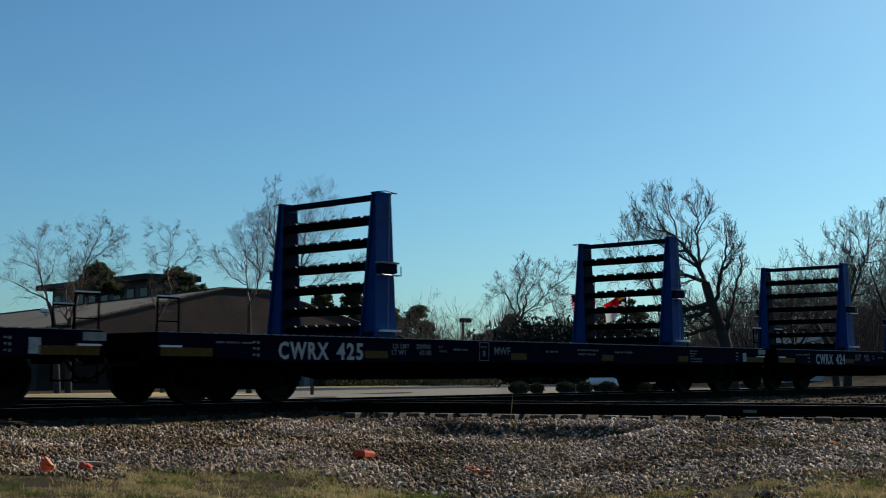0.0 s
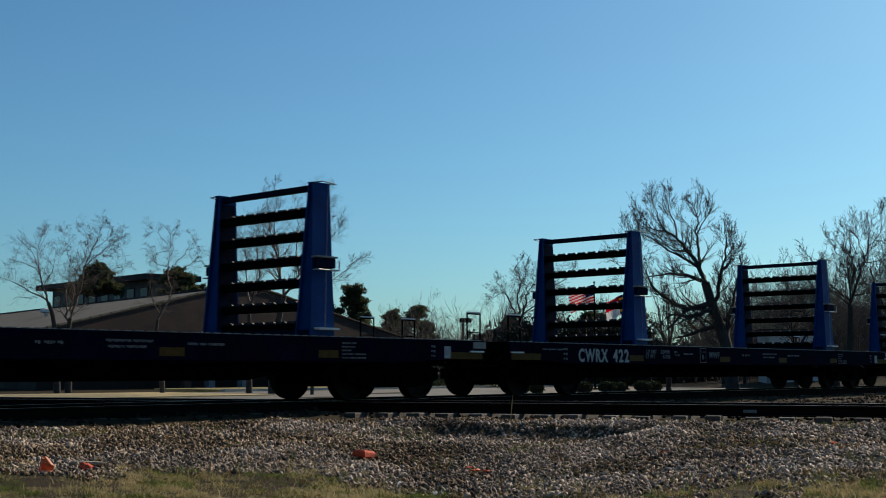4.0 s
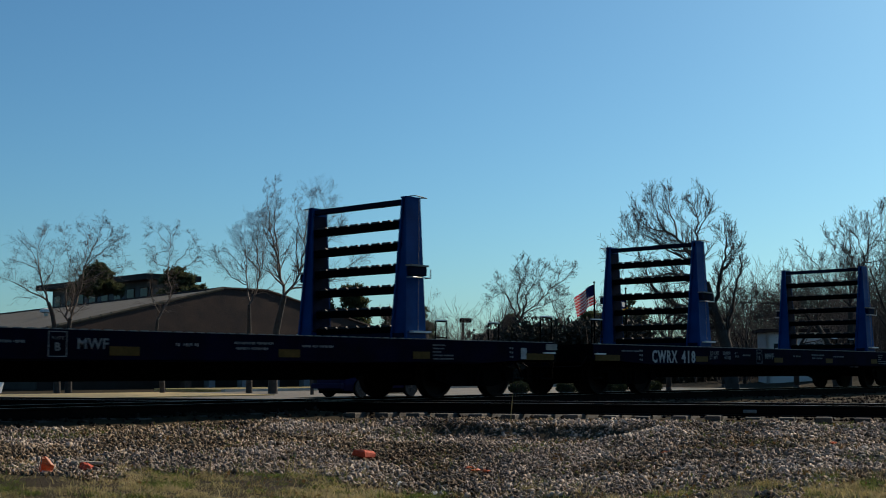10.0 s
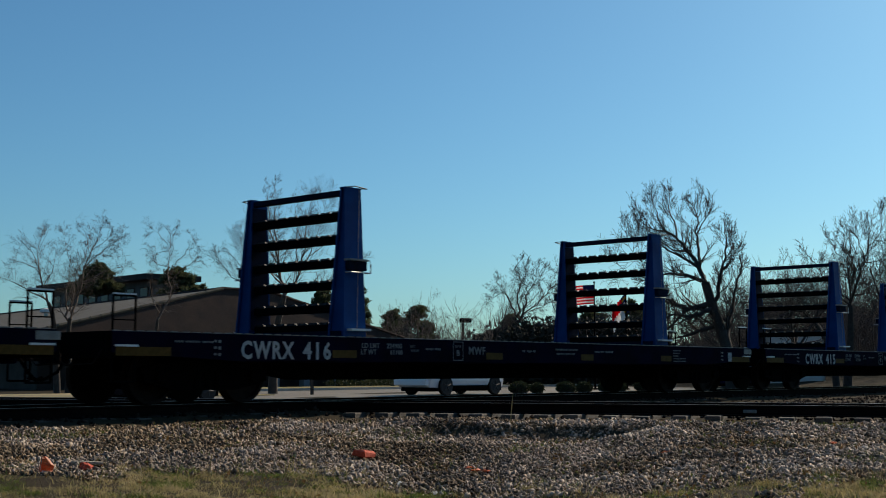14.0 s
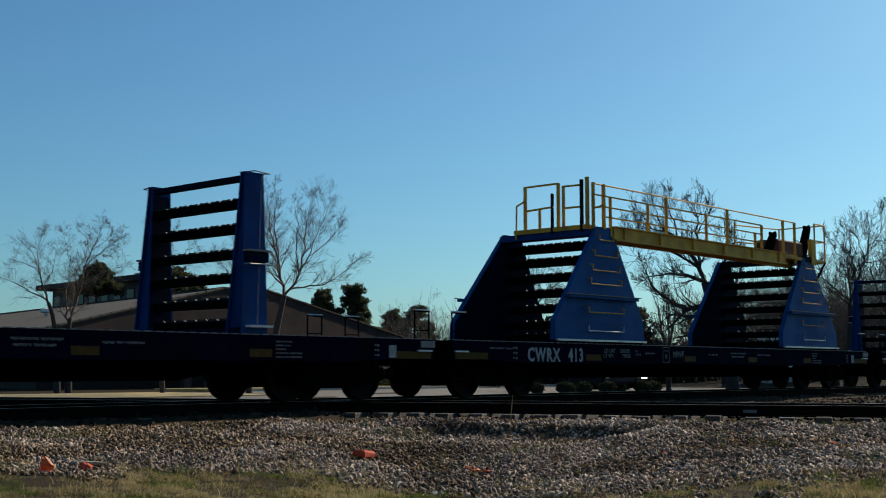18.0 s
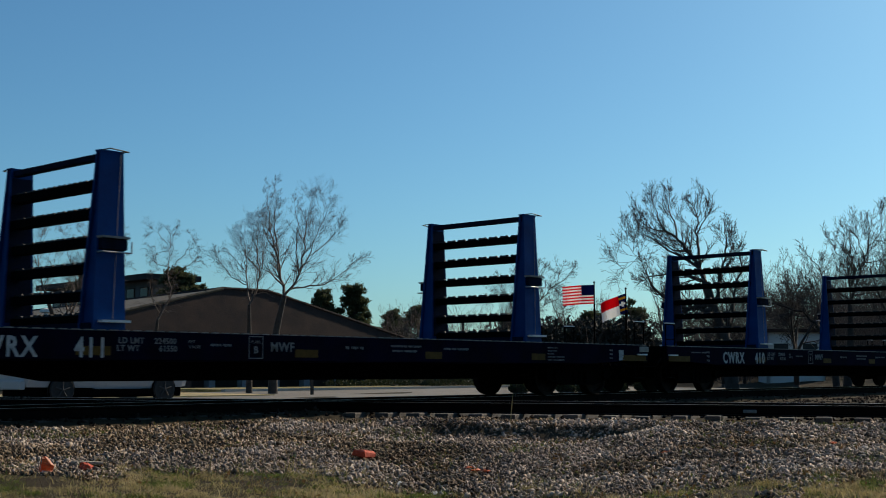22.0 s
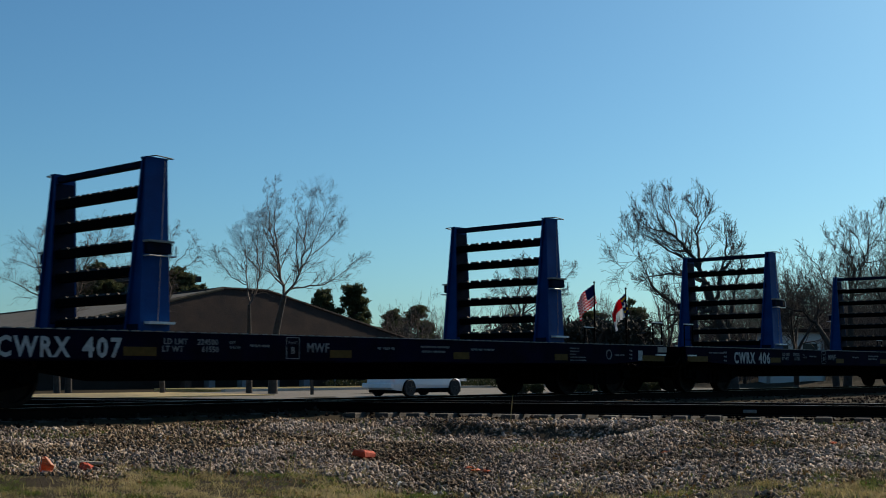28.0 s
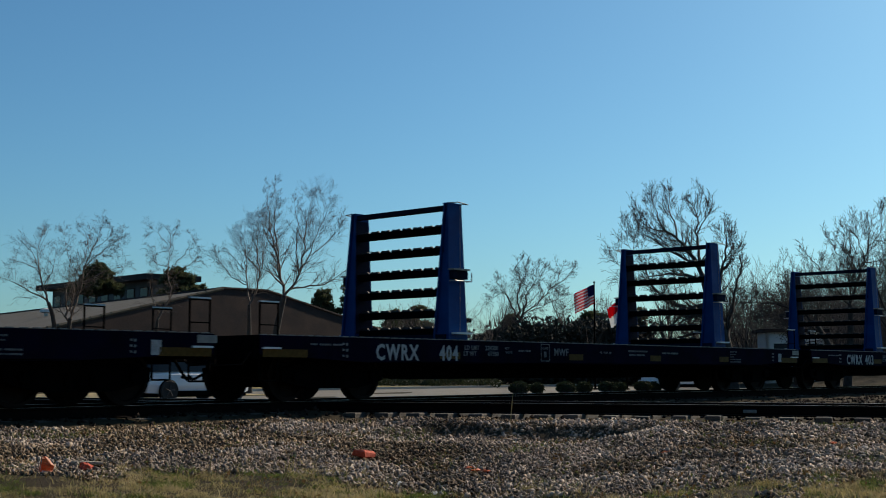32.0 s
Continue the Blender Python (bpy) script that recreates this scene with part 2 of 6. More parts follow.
def ground_z(x, y):
    bed = np.minimum(14.75 - y, -1.15 - cross_off(x, y))
    z = -0.27 - np.clip(bed, 0, 7) * 0.102
    bank = np.clip((bed - 0.25) / 0.22, 0, 1) * np.clip((2.6 - bed) / 1.6, 0, 1) * np.clip((y - 9.6) / 0.5, 0, 1) * np.clip((13.2 - y) / 0.6, 0, 1) * np.clip((x - 12.6) / 0.6, 0, 1)
    z = z - 0.16 * bank
    z = z + 0.105 * np.clip((y - 14.9) / 0.35, 0, 1) * np.clip((18.7 - y) / 0.5, 0, 1)
    back = np.clip((y - 19.5) / 1.5, 0, 1)
    back = back * (1 - np.clip((25 - x) / 5, 0, 1) * np.clip((29.5 - y) / 1.5, 0, 1))
    z = np.where(y > 19.5, np.minimum(z, -0.22) * (1 - back) - 0.46 * back, z)
    right = np.clip((x - 62) / 14, 0, 1) * np.clip((y - 19) / 6, 0, 1) * np.clip((48 - y) / 14, 0, 1)
    return z + right * 0.85


def soil():
    def sheet(xs, ys, amp):
        X, Y = np.meshgrid(xs, ys)
        Z = ground_z(X, Y)
        if amp:
            Z = Z + amp * np.array([noise.fractal((x * 0.8, y * 0.8, 0), 1.0, 2.0, 3) for x, y in zip(X.ravel(), Y.ravel())]).reshape(X.shape)
        return X, Y, Z
    far = [-1500, -700, -300, -120, -60]
    xs = np.array(far + list(np.arange(-40, 0, 4)) + list(np.arange(0, 11, 0.4)) + list(np.arange(11, 21, 0.2)) + list(np.arange(21, 30, 0.4)) + list(np.arange(30, 130, 4)) + [160, 300, 700, 1500, 2800])
    ys = np.array(far + list(np.arange(-40, -4, 4)) + list(np.arange(-4, 8, 0.4)) + list(np.arange(8, 16, 0.2)) + list(np.arange(16, 23, 0.4)) + list(np.arange(23, 60, 2)) + [70, 100, 200, 500, 1200, 2800])
    X, Y, Z = sheet(xs, ys, 0.05)
    ny, nx = X.shape
    i = (np.arange(ny - 1)[:, None] * nx + np.arange(nx - 1)[None, :]).ravel()
    arrays("ground", np.stack([X.ravel(), Y.ravel(), Z.ravel()], 1), np.stack([i, i + 1, i + nx + 1, i + nx], 1), SOIL, "structure",
           "dry winter ground with thin grass", "ground", smooth=True)


soil()


def slab(name, x0, x1, y0, y1, z, material, label, depth=0.12):
    return tagged(new(name, Form().box(x0, x1, y0, y1, z - depth, z).mesh(name, material)), label, name, "", "structure")


slab("road", -300, 72, 30.5, 45.0, -0.44, ASPHALT, "worn grey asphalt road beside the railway")
slab("kerb", 35.5, 66, 45.0, 45.3, -0.32, CONCRETE, "pale concrete kerb along the road", 0.3)
slab("dirt_verge", -300, 31.8, 37.2, 45.0, -0.40, mat("dry_dirt", (0.50, 0.36, 0.16), 0.95, var=0.3, scale=0.5, fine=20, tint=(0.36, 0.28, 0.12)), "tan dirt and dead grass beside the road", 0.2)
slab("verge", 35.5, 66, 45.3, 50.5, -0.34, DRYGRASS, "strip of dry yellow grass behind the kerb", 0.3)


# ---- railway ----
def rail_form(length):
    prof = [(-0.07, -0.17), (0.07, -0.17), (0.07, -0.155), (0.012, -0.14), (0.012, -0.04), (0.037, -0.03), (0.037, -0.004), (0.03, 0.0), (-0.03, 0.0), (-0.037, -0.004), (-0.037, -0.03), (-0.012, -0.04), (-0.012, -0.14), (-0.07, -0.155)]
    return Form().loft([[(0, y, z) for y, z in prof], [(length, y, z) for y, z in prof]])


def track(name, m, x0, x1, tx0, tx1, label):
    t = thing(name, m, label, "railway track")
    for y in (0, 1.508):
        r = part("rail", rail_form(x1 - x0), RAILTOP, t)
        r.location = (x0, y, 0)
        part("rail_head", Form().box(0, x1 - x0, -0.027, 0.027, -0.001, 0.003), RAILHEAD, r, "bright worn running surface")
    me = Form().box(-0.115, 0.115, -0.55, 2.06, -0.33, -0.165, 0.012).mesh("tie", TIE)
    plate = Form().box(-0.09, 0.09, -0.15, 0.15, -0.166, -0.15).mesh("tie_plate", RUSTY)
    n = int((tx1 - tx0) / 0.54)
    for i in range(n):
        o = part("tie", me, None, t)
        o.matrix_basis = pose(tx0 + i * 0.54 + random.uniform(-0.04, 0.04), random.uniform(-0.06, 0.06), random.uniform(-0.012, 0.01), 0, 0, random.uniform(-1.5, 1.5))
        part("tie_plate", plate, None, o)
    return t


track("main_track", pose(0, 15.88, 0), -300, 600, -4, 80, "railway track of two rusty rails on timber ties")
ang = math.degrees(math.atan2(CROSS_D[1], CROSS_D[0]))
cross = track("crossing_track", pose(CROSS_A[0], CROSS_A[1], -0.012, 0, 0, ang), -14, 60, -1.8, 14, "crossing railway track with weathered tie ends in ballast")


part("joint_bar", Form().box(4.54, 4.74, -0.045, -0.012, -0.125, -0.07, 0.008), WORN, cross, "pale grey bolted joint bar")


# ---- the train ----
PITCHX = 19.75
HALF = 9.42


ROLL = Form().lathe([(0.03, -0.11), (0.058, -0.09), (0.048, 0), (0.058, 0.09), (0.03, 0.11)], "y", 7).mesh("roller", ROLLER)


def rack(parent, x):
    """A tier rack: two tapered posts joined by roller bars."""
    base = part("rack", Form().box(x - 0.22, x + 0.28, -1.35, 1.35, 1.10, 1.20), DARKNAVY, parent, "blue rack of roller tiers between tapered posts")
    for s in (-1, 1):
        yo, yp, yb, yt = s * 1.46, s * 1.32, s * 1.06, s * 1.20
        lo, hi = sorted((yo, yb)), sorted((yp, yt))
        ring = lambda a, b, p, q, z: [(a, p, z), (b, p, z), (b, q, z), (a, q, z), (a, q - 0.035, z), (a + 0.05, q - 0.035, z), (a + 0.05, p + 0.035, z), (a, p + 0.035, z)]
        f = Form().loft([ring(x - 0.24, x + 0.29, *lo, 1.09), ring(x - 0.10, x + 0.28, *hi, 3.68)])
        f.box(x - 0.11, x + 0.29, hi[0] - 0.005, hi[1] + 0.005, 3.675, 3.70)
        part("post", f, RACK, base)
        # dark navy plate over the post's inner face
        i0, i1 = yb - s * 0.004, yt - s * 0.004
        q = [(x - 0.20, i0, 1.26), (x + 0.25, i0, 1.26), (x + 0.25, i0 + s * 0.006, 1.26), (x - 0.20, i0 + s * 0.006, 1.26), (x - 0.08, i1, 3.6), (x + 0.25, i1, 3.6), (x + 0.25, i1 + s * 0.006, 3.6), (x - 0.08, i1 + s * 0.006, 3.6)]
        part("wear_plate", Form().hull8(q), DARKNAVY, base, "dark navy inner plate")
        span = lambda p, q: (min(yo + s * p, yo + s * q), max(yo + s * p, yo + s * q))
        part("bracket_plate", Form().box(x - 0.17, x + 0.29, *span(-0.08, 0.07), 2.405, 2.435), WORN, base)
        # shade below the bracket plate is put into the bracket's dark colour
        part("bracket", Form().box(x - 0.15, x + 0.27, *span(-0.08, 0.035), 2.24, 2.403, 0.012), DARKNAVY, base)
        g = Form().path([(x - 0.17, yo - s * 0.04, 2.20), (x - 0.17, yo + s * 0.10, 2.20), (x + 0.30, yo + s * 0.10, 2.20), (x + 0.30, yo - s * 0.04, 2.20)], 0.011)
        g.path([(x + 0.30, yo + s * 0.10, 2.20), (x + 0.30, yo + s * 0.10, 2.36)], 0.011)
        part("grab_iron", g, GALV, base, "bright steel grab iron")
        part("step", Form().box(x - 0.16, x + 0.30, min(yo, yo + s * 0.12), max(yo, yo + s * 0.12), 1.20, 1.235), PALE, base)
        part("hook", Form().path([(x - 0.06, s * 1.25, 3.70), (x - 0.06, s * 1.52, 3.69), (x + 0.24, s * 1.52, 3.67), (x + 0.24, s * 1.28, 3.70)], 0.010), WORN, base)
        part("cable", Form().tube((x + 0.23, yp + s * 0.012, 3.66), (x + 0.07, yo + s * 0.008, 1.24), 0.004), WORN, base)
    part("crossbar", Form().box(x - 0.06, x + 0.06, -1.26, 1.26, 3.56, 3.66, 0.012), DARKNAVY, base)
    for z in (3.22, 2.815, 2.405, 2.02, 1.62, 1.28):
        part("crossbar", Form().box(x - 0.10, x + 0.10, -1.2, 1.2, z - 0.09, z + 0.035), UNDER, base, "black roller bar")
        for i in range(8):
            r = part("roller", ROLL, None, base)
            r.location = (x, -1.02 + i * 0.29, z + 0.03)
    return base


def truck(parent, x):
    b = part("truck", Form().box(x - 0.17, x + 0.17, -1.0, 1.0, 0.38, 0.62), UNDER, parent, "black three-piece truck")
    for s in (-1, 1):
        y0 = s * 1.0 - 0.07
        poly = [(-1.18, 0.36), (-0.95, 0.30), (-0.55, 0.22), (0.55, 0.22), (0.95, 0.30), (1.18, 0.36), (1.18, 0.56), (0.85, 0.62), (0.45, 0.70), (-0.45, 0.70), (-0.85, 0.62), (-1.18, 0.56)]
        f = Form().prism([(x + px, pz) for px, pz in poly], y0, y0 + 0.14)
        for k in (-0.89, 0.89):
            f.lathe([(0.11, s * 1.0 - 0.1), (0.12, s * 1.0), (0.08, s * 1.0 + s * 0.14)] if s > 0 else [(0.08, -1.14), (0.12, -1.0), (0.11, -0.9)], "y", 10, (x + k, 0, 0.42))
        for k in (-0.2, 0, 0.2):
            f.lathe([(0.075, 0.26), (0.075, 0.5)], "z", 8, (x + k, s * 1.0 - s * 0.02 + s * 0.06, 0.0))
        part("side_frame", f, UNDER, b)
    for k in (-0.89, 0.89):
        f = Form().lathe([(0.08, -1.05), (0.08, 1.05)], "y", 10)
        for s in (-1, 1):
            a, c = s * 0.72, s * 0.86
            p = [(0.445, a - s * 0.03), (0.445, a), (0.425, a + s * 0.01), (0.415, c), (0.36, c + s * 0.005), (0.34, c - s * 0.05), (0.14, c - s * 0.08), (0.12, c)]
            f.lathe(p if s > 0 else p[::-1], "y", 28)
        w = part("wheelset", f, RUSTY, b)
        w.location = (x + k, 0, 0.42)
    return b


def lines(parent, x, y, z, rows, dx, h, gap):
    """Small unreadable lettering as bars: rows of words."""
    f = Form()
    for r, row in enumerate(rows):
        at = x
        for w in row:
            if w > 0:
                n = max(1, int(w * 2)) if h > 0.04 else int(w * 3)
                for q in range(n):
                    cw = w * dx / n
                    f.box(at + q * cw, at + (q + 0.62) * cw, y - 0.003, y + 0.001, z - r * gap - h * (0.8 if q % 3 else 0.6), z - r * gap)
            at += abs(w) * dx
    return tagged(part("lettering", f, FADED, parent), "", "", "", "stuff")


def flatcar():
    car = thing("rack_flatcar", pose(0, 0, 0), "dark blue railway flatcar carrying two blue roller racks", "railway car", "cars of the train")
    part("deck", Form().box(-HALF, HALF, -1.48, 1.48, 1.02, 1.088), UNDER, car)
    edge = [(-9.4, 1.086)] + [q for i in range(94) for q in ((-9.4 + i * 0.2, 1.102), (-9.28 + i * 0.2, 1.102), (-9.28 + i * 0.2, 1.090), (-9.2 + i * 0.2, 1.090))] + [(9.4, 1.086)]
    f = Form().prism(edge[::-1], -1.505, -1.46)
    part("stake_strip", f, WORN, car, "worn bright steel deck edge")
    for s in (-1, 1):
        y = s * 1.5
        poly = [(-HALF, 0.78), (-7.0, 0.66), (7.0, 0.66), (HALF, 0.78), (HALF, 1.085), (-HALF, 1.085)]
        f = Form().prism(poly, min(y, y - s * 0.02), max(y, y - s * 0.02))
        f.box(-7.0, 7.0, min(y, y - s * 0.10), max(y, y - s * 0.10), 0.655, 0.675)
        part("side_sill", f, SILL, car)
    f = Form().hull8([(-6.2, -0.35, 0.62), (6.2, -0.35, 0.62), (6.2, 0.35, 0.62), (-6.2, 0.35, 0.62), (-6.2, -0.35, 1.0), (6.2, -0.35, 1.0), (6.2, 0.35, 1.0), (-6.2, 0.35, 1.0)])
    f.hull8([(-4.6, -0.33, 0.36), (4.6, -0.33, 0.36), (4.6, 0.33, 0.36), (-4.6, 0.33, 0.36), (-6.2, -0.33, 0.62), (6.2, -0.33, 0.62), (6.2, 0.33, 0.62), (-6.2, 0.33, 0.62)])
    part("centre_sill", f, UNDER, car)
    part("brake_reservoir", Form().lathe([(0.05, 0.6), (0.2, 0.65), (0.2, 1.6), (0.05, 1.65)], "x", 12, (0.0, -0.72, 0.68)), UNDER, car)
    for x in (-7.40, 7.40):
        truck(car, x)
    for s in (-1, 1):
        part("end_sill", Form().box(s * HALF - 0.08, s * HALF + 0.08, -1.46, 1.46, 0.70, 1.06), UNDER, car)
        f = Form().box(min(s * 9.3, s * 9.74), max(s * 9.3, s * 9.74), -0.11, 0.11, 0.72, 0.96)
        f.box(min(s * 9.70, s * 9.87), max(s * 9.70, s * 9.87), -0.17, 0.17, 0.66, 1.0, 0.03)
        part("coupler", f, RUSTY, car)
        part("uncoupling_lever", Form().path([(s * 9.52, -1.40, 0.82), (s * 9.60, -1.30, 0.62), (s * 9.62, -0.62, 0.60), (s * 9.66, -0.30, 0.78)], 0.013), RUSTY, car, "rusty steel uncoupling lever")
        part("draft_box", Form().box(min(s * 9.34, s * 9.52), max(s * 9.34, s * 9.52), -0.28, 0.28, 0.62, 1.02, 0.02), SILL, car)
        part("air_hose", Form().path([(s * 9.45, -0.4, 0.75), (s * 9.62, -0.42, 0.5), (s * 9.8, -0.32, 0.38), (s * 9.97, -0.2, 0.42)], 0.025), UNDER, car)
        for y in (-1.44, 1.44):
            tall = 1.60
            x0, x1 = s * 9.00, s * 9.38
            g = Form().path([(x0, y, 1.08), (x0, y, tall), (x1, y, tall), (x1, y, 1.08)], 0.017)
            g.path([(x0, y, 1.25), (x1, y, 1.25)], 0.011)
            part("handrail", g, UNDER, car)
            # sun glint along the rail top, painted as a pale strip
            part("grab_iron", Form().box(min(x0, x1), max(x0, x1), y - 0.025, y + 0.025, tall + 0.012, tall + 0.035), PALE, car, "pale grab iron strip with the sun glint in its colour")
            part("sill_step", Form().path([(x0, y, 0.75), (x0, y, 0.36), (x1, y, 0.36), (x1, y, 0.75)], 0.018), UNDER, car)
            part("step_tread", Form().box(min(x0, x1), max(x0, x1), y - 0.10, y + 0.02, 0.865, 0.895), PALE, car)
    for x, w in ((-9.36, 0.95), (-5.15, 0.56), (-1.13, 0.5), (2.0, 0.45), (5.15, 0.45), (8.42, 0.95)):
        part("reflector", Form().box(x, x + w, -1.506, -1.499, 0.735, 0.865), AMBER, car, "dirty yellow reflective strip")
    y = -1.503
    lines(car, -8.35, y, 0.97, [[3, -0.6, 5, -0.6, 4]], 0.055, 0.04, 0.07)
    lines(car, -7.62, y, 0.99, [[1], [1], [1]], 0.16, 0.06, 0.10)
    letter("RET", 0.05, -3.19, y, 0.955, car)
    letter("VALVE", 0.05, -3.13, y, 0.88, car)
    lines(car, -2.84, y, 0.93, [[4, -0.4, 3]], 0.055, 0.05, 0.07)
    lines(car, 0.0, y, 0.93, [[1, -0.5, 2, -0.3, 1]], 0.09, 0.06, 0.09)
    lines(car, 1.1, y, 0.97, [[6, -0.4, 5], [-0.5, 4, -0.3, 5]], 0.07, 0.05, 0.085)
    lines(car, 2.5, y, 0.94, [[3, -0.5, 2, -0.4, 5]], 0.065, 0.05, 0.085)
    lines(car, 5.68, y, 1.0, [[4, -0.3, 2], [3, -0.3, 2.5], [4], [5, -0.4, 5], [3, -0.4, 7]], 0.055, 0.035, 0.062)
    lines(car, 7.92, y, 0.98, [[1], [1], [1]], 0.13, 0.05, 0.085)
    part("notice_card", Form().box(8.28, 8.46, -1.506, -1.499, 0.75, 0.97), WHITE, car, "white paper waybill card")
    part("notice_board", Form().box(9.1, 9.47, -1.512, -1.499, 0.94, 1.06), WORN, car, "pale steel placard")
    spell("MWF", 0.15, -1.40, y, 0.90, car, 0.004)
    f = Form()
    for q in ((-0.16, -0.145, -0.2, 0.2), (0.145, 0.16, -0.2, 0.2), (-0.16, 0.16, -0.2, -0.185), (-0.16, 0.16, 0.185, 0.2)):
        f.box(-1.95 + q[0] * 0.9, -1.95 + q[1] * 0.9, y - 0.003, y, 0.885 + q[2] * 0.88, 0.885 + q[3] * 0.88)
    part("stencil_frame", f, FADED, car)
    letter("B", 0.11, -1.95, y, 0.85, car, 0.004)
    letter("PLATE", 0.045, -1.95, y, 0.97, car)
    return car


car_a = flatcar()
rack(car_a, -4.62)
rack(car_a, 5.25)
cars = {}
PLAIN = list(car_a.children)


def mark(car, number, places, weights):
    a, b, wide = places
    spell("CWRX", 0.27, a, -1.503, 0.85, car, 0.011, 0.84, "white reporting marks")
    spell(number, 0.27, b, -1.508, 0.85, car, 0.011, wide * 0.9, "white car number")
    letter("LD LMT", 0.085, -4.25, -1.503, 0.955, car, 0.003)
    letter("LT WT", 0.085, -4.30, -1.503, 0.845, car, 0.003)
    letter(weights[0], 0.085, -3.66, -1.503, 0.955, car, 0.003)
    letter(weights[1], 0.085, -3.61, -1.503, 0.845, car, 0.003)


def emblem(car):
    f = Form()
    for r0, r1, dx in ((0.15, 0.11, 0.0), (0.12, 0.10, 0.13)):
        n = 14
        for i in range(n):
            a, b = math.pi * (0.42 + 1.16 * i / n), math.pi * (0.42 + 1.16 * (i + 1) / n)
            q = [(0.62 + dx + r * math.cos(t), 0.87 + r * math.sin(t)) for r, t in ((r0, a), (r0, b), (r1, b), (r1, a))]
            f.prism([(x, z) for x, z in q], -1.506, -1.502)
    part("emblem", f, WHITE, car, "white double crescent emblem")
    rnd = random.Random(9)
    g = Form()
    for k in range(9):
        x = 3.35 + k * 0.085
        g.path([(x + rnd.uniform(-0.05, 0.05), -1.505, 0.76 + rnd.uniform(0, 0.06)), (x + rnd.uniform(-0.03, 0.08), -1.505, 0.88), (x + rnd.uniform(-0.06, 0.1), -1.505, 0.97 + rnd.uniform(0, 0.05))], 0.007, 4)
    part("graffiti", g, WHITE, car, "white spray-painted scribble")


def travel(t):
    return 12.891 * (t - 16) + 0.00819 * (t - 16) ** 2


# how far single cars hang back in their couplers
SLACK = {426: 0.36, 425: 0.36, 424: 0.20, 423: 0.13, 421: 0.05, 420: -0.05, 419: -0.12, 418: 0.33, 417: 0.30, 416: 0.26, 415: 0.20, 414: 0.25, 413: -0.10, 412: 0.10, 411: 0.05, 409: 0.04, 407: 0.05, 406: 0.07, 405: 0.07, 404: 0.06}


def start_x(number):
    """Where a car's middle stands at the middle of the clip, 16 s."""
    return -6.69 + (416 - number) * PITCHX + SLACK.get(number, 0)


for number in range(426, 401, -1):
    if number == 413:
        continue
    cars[number] = car_a if number == 426 else copy_thing(car_a, pose(0, 0, 0))
for number, car in cars.items():
    car.matrix_basis = pose(start_x(number) - travel(0), 16.62, 0)
    if number == 417:
        emblem(car)
    if number in (420, 407):
        f = Form()
        for k in range(16):
            a, b = k * math.pi / 8, (k + 1) * math.pi / 8
            f.prism([(7.12 + r * math.cos(t), 0.87 + r * math.sin(t)) for r, t in ((0.11, a), (0.11, b), (0.085, b), (0.085, a))][::-1], -1.506, -1.502)
        part("emblem", f, FADED, car, "faded round emblem")
        lines(car, 7.34, -1.503, 0.88, [[3, -0.4, 3]], 0.06, 0.05, 0.08)
    mark(car, str(number), (-6.28, -4.91, 0.88) if 409 < number < 413 or number == 404 else (-6.57, -5.34, 1.08) if number in (405, 409) else (-6.56, -5.50, 1.06), ("224500", "61550") if number < 415 else ("224900", "61100"))


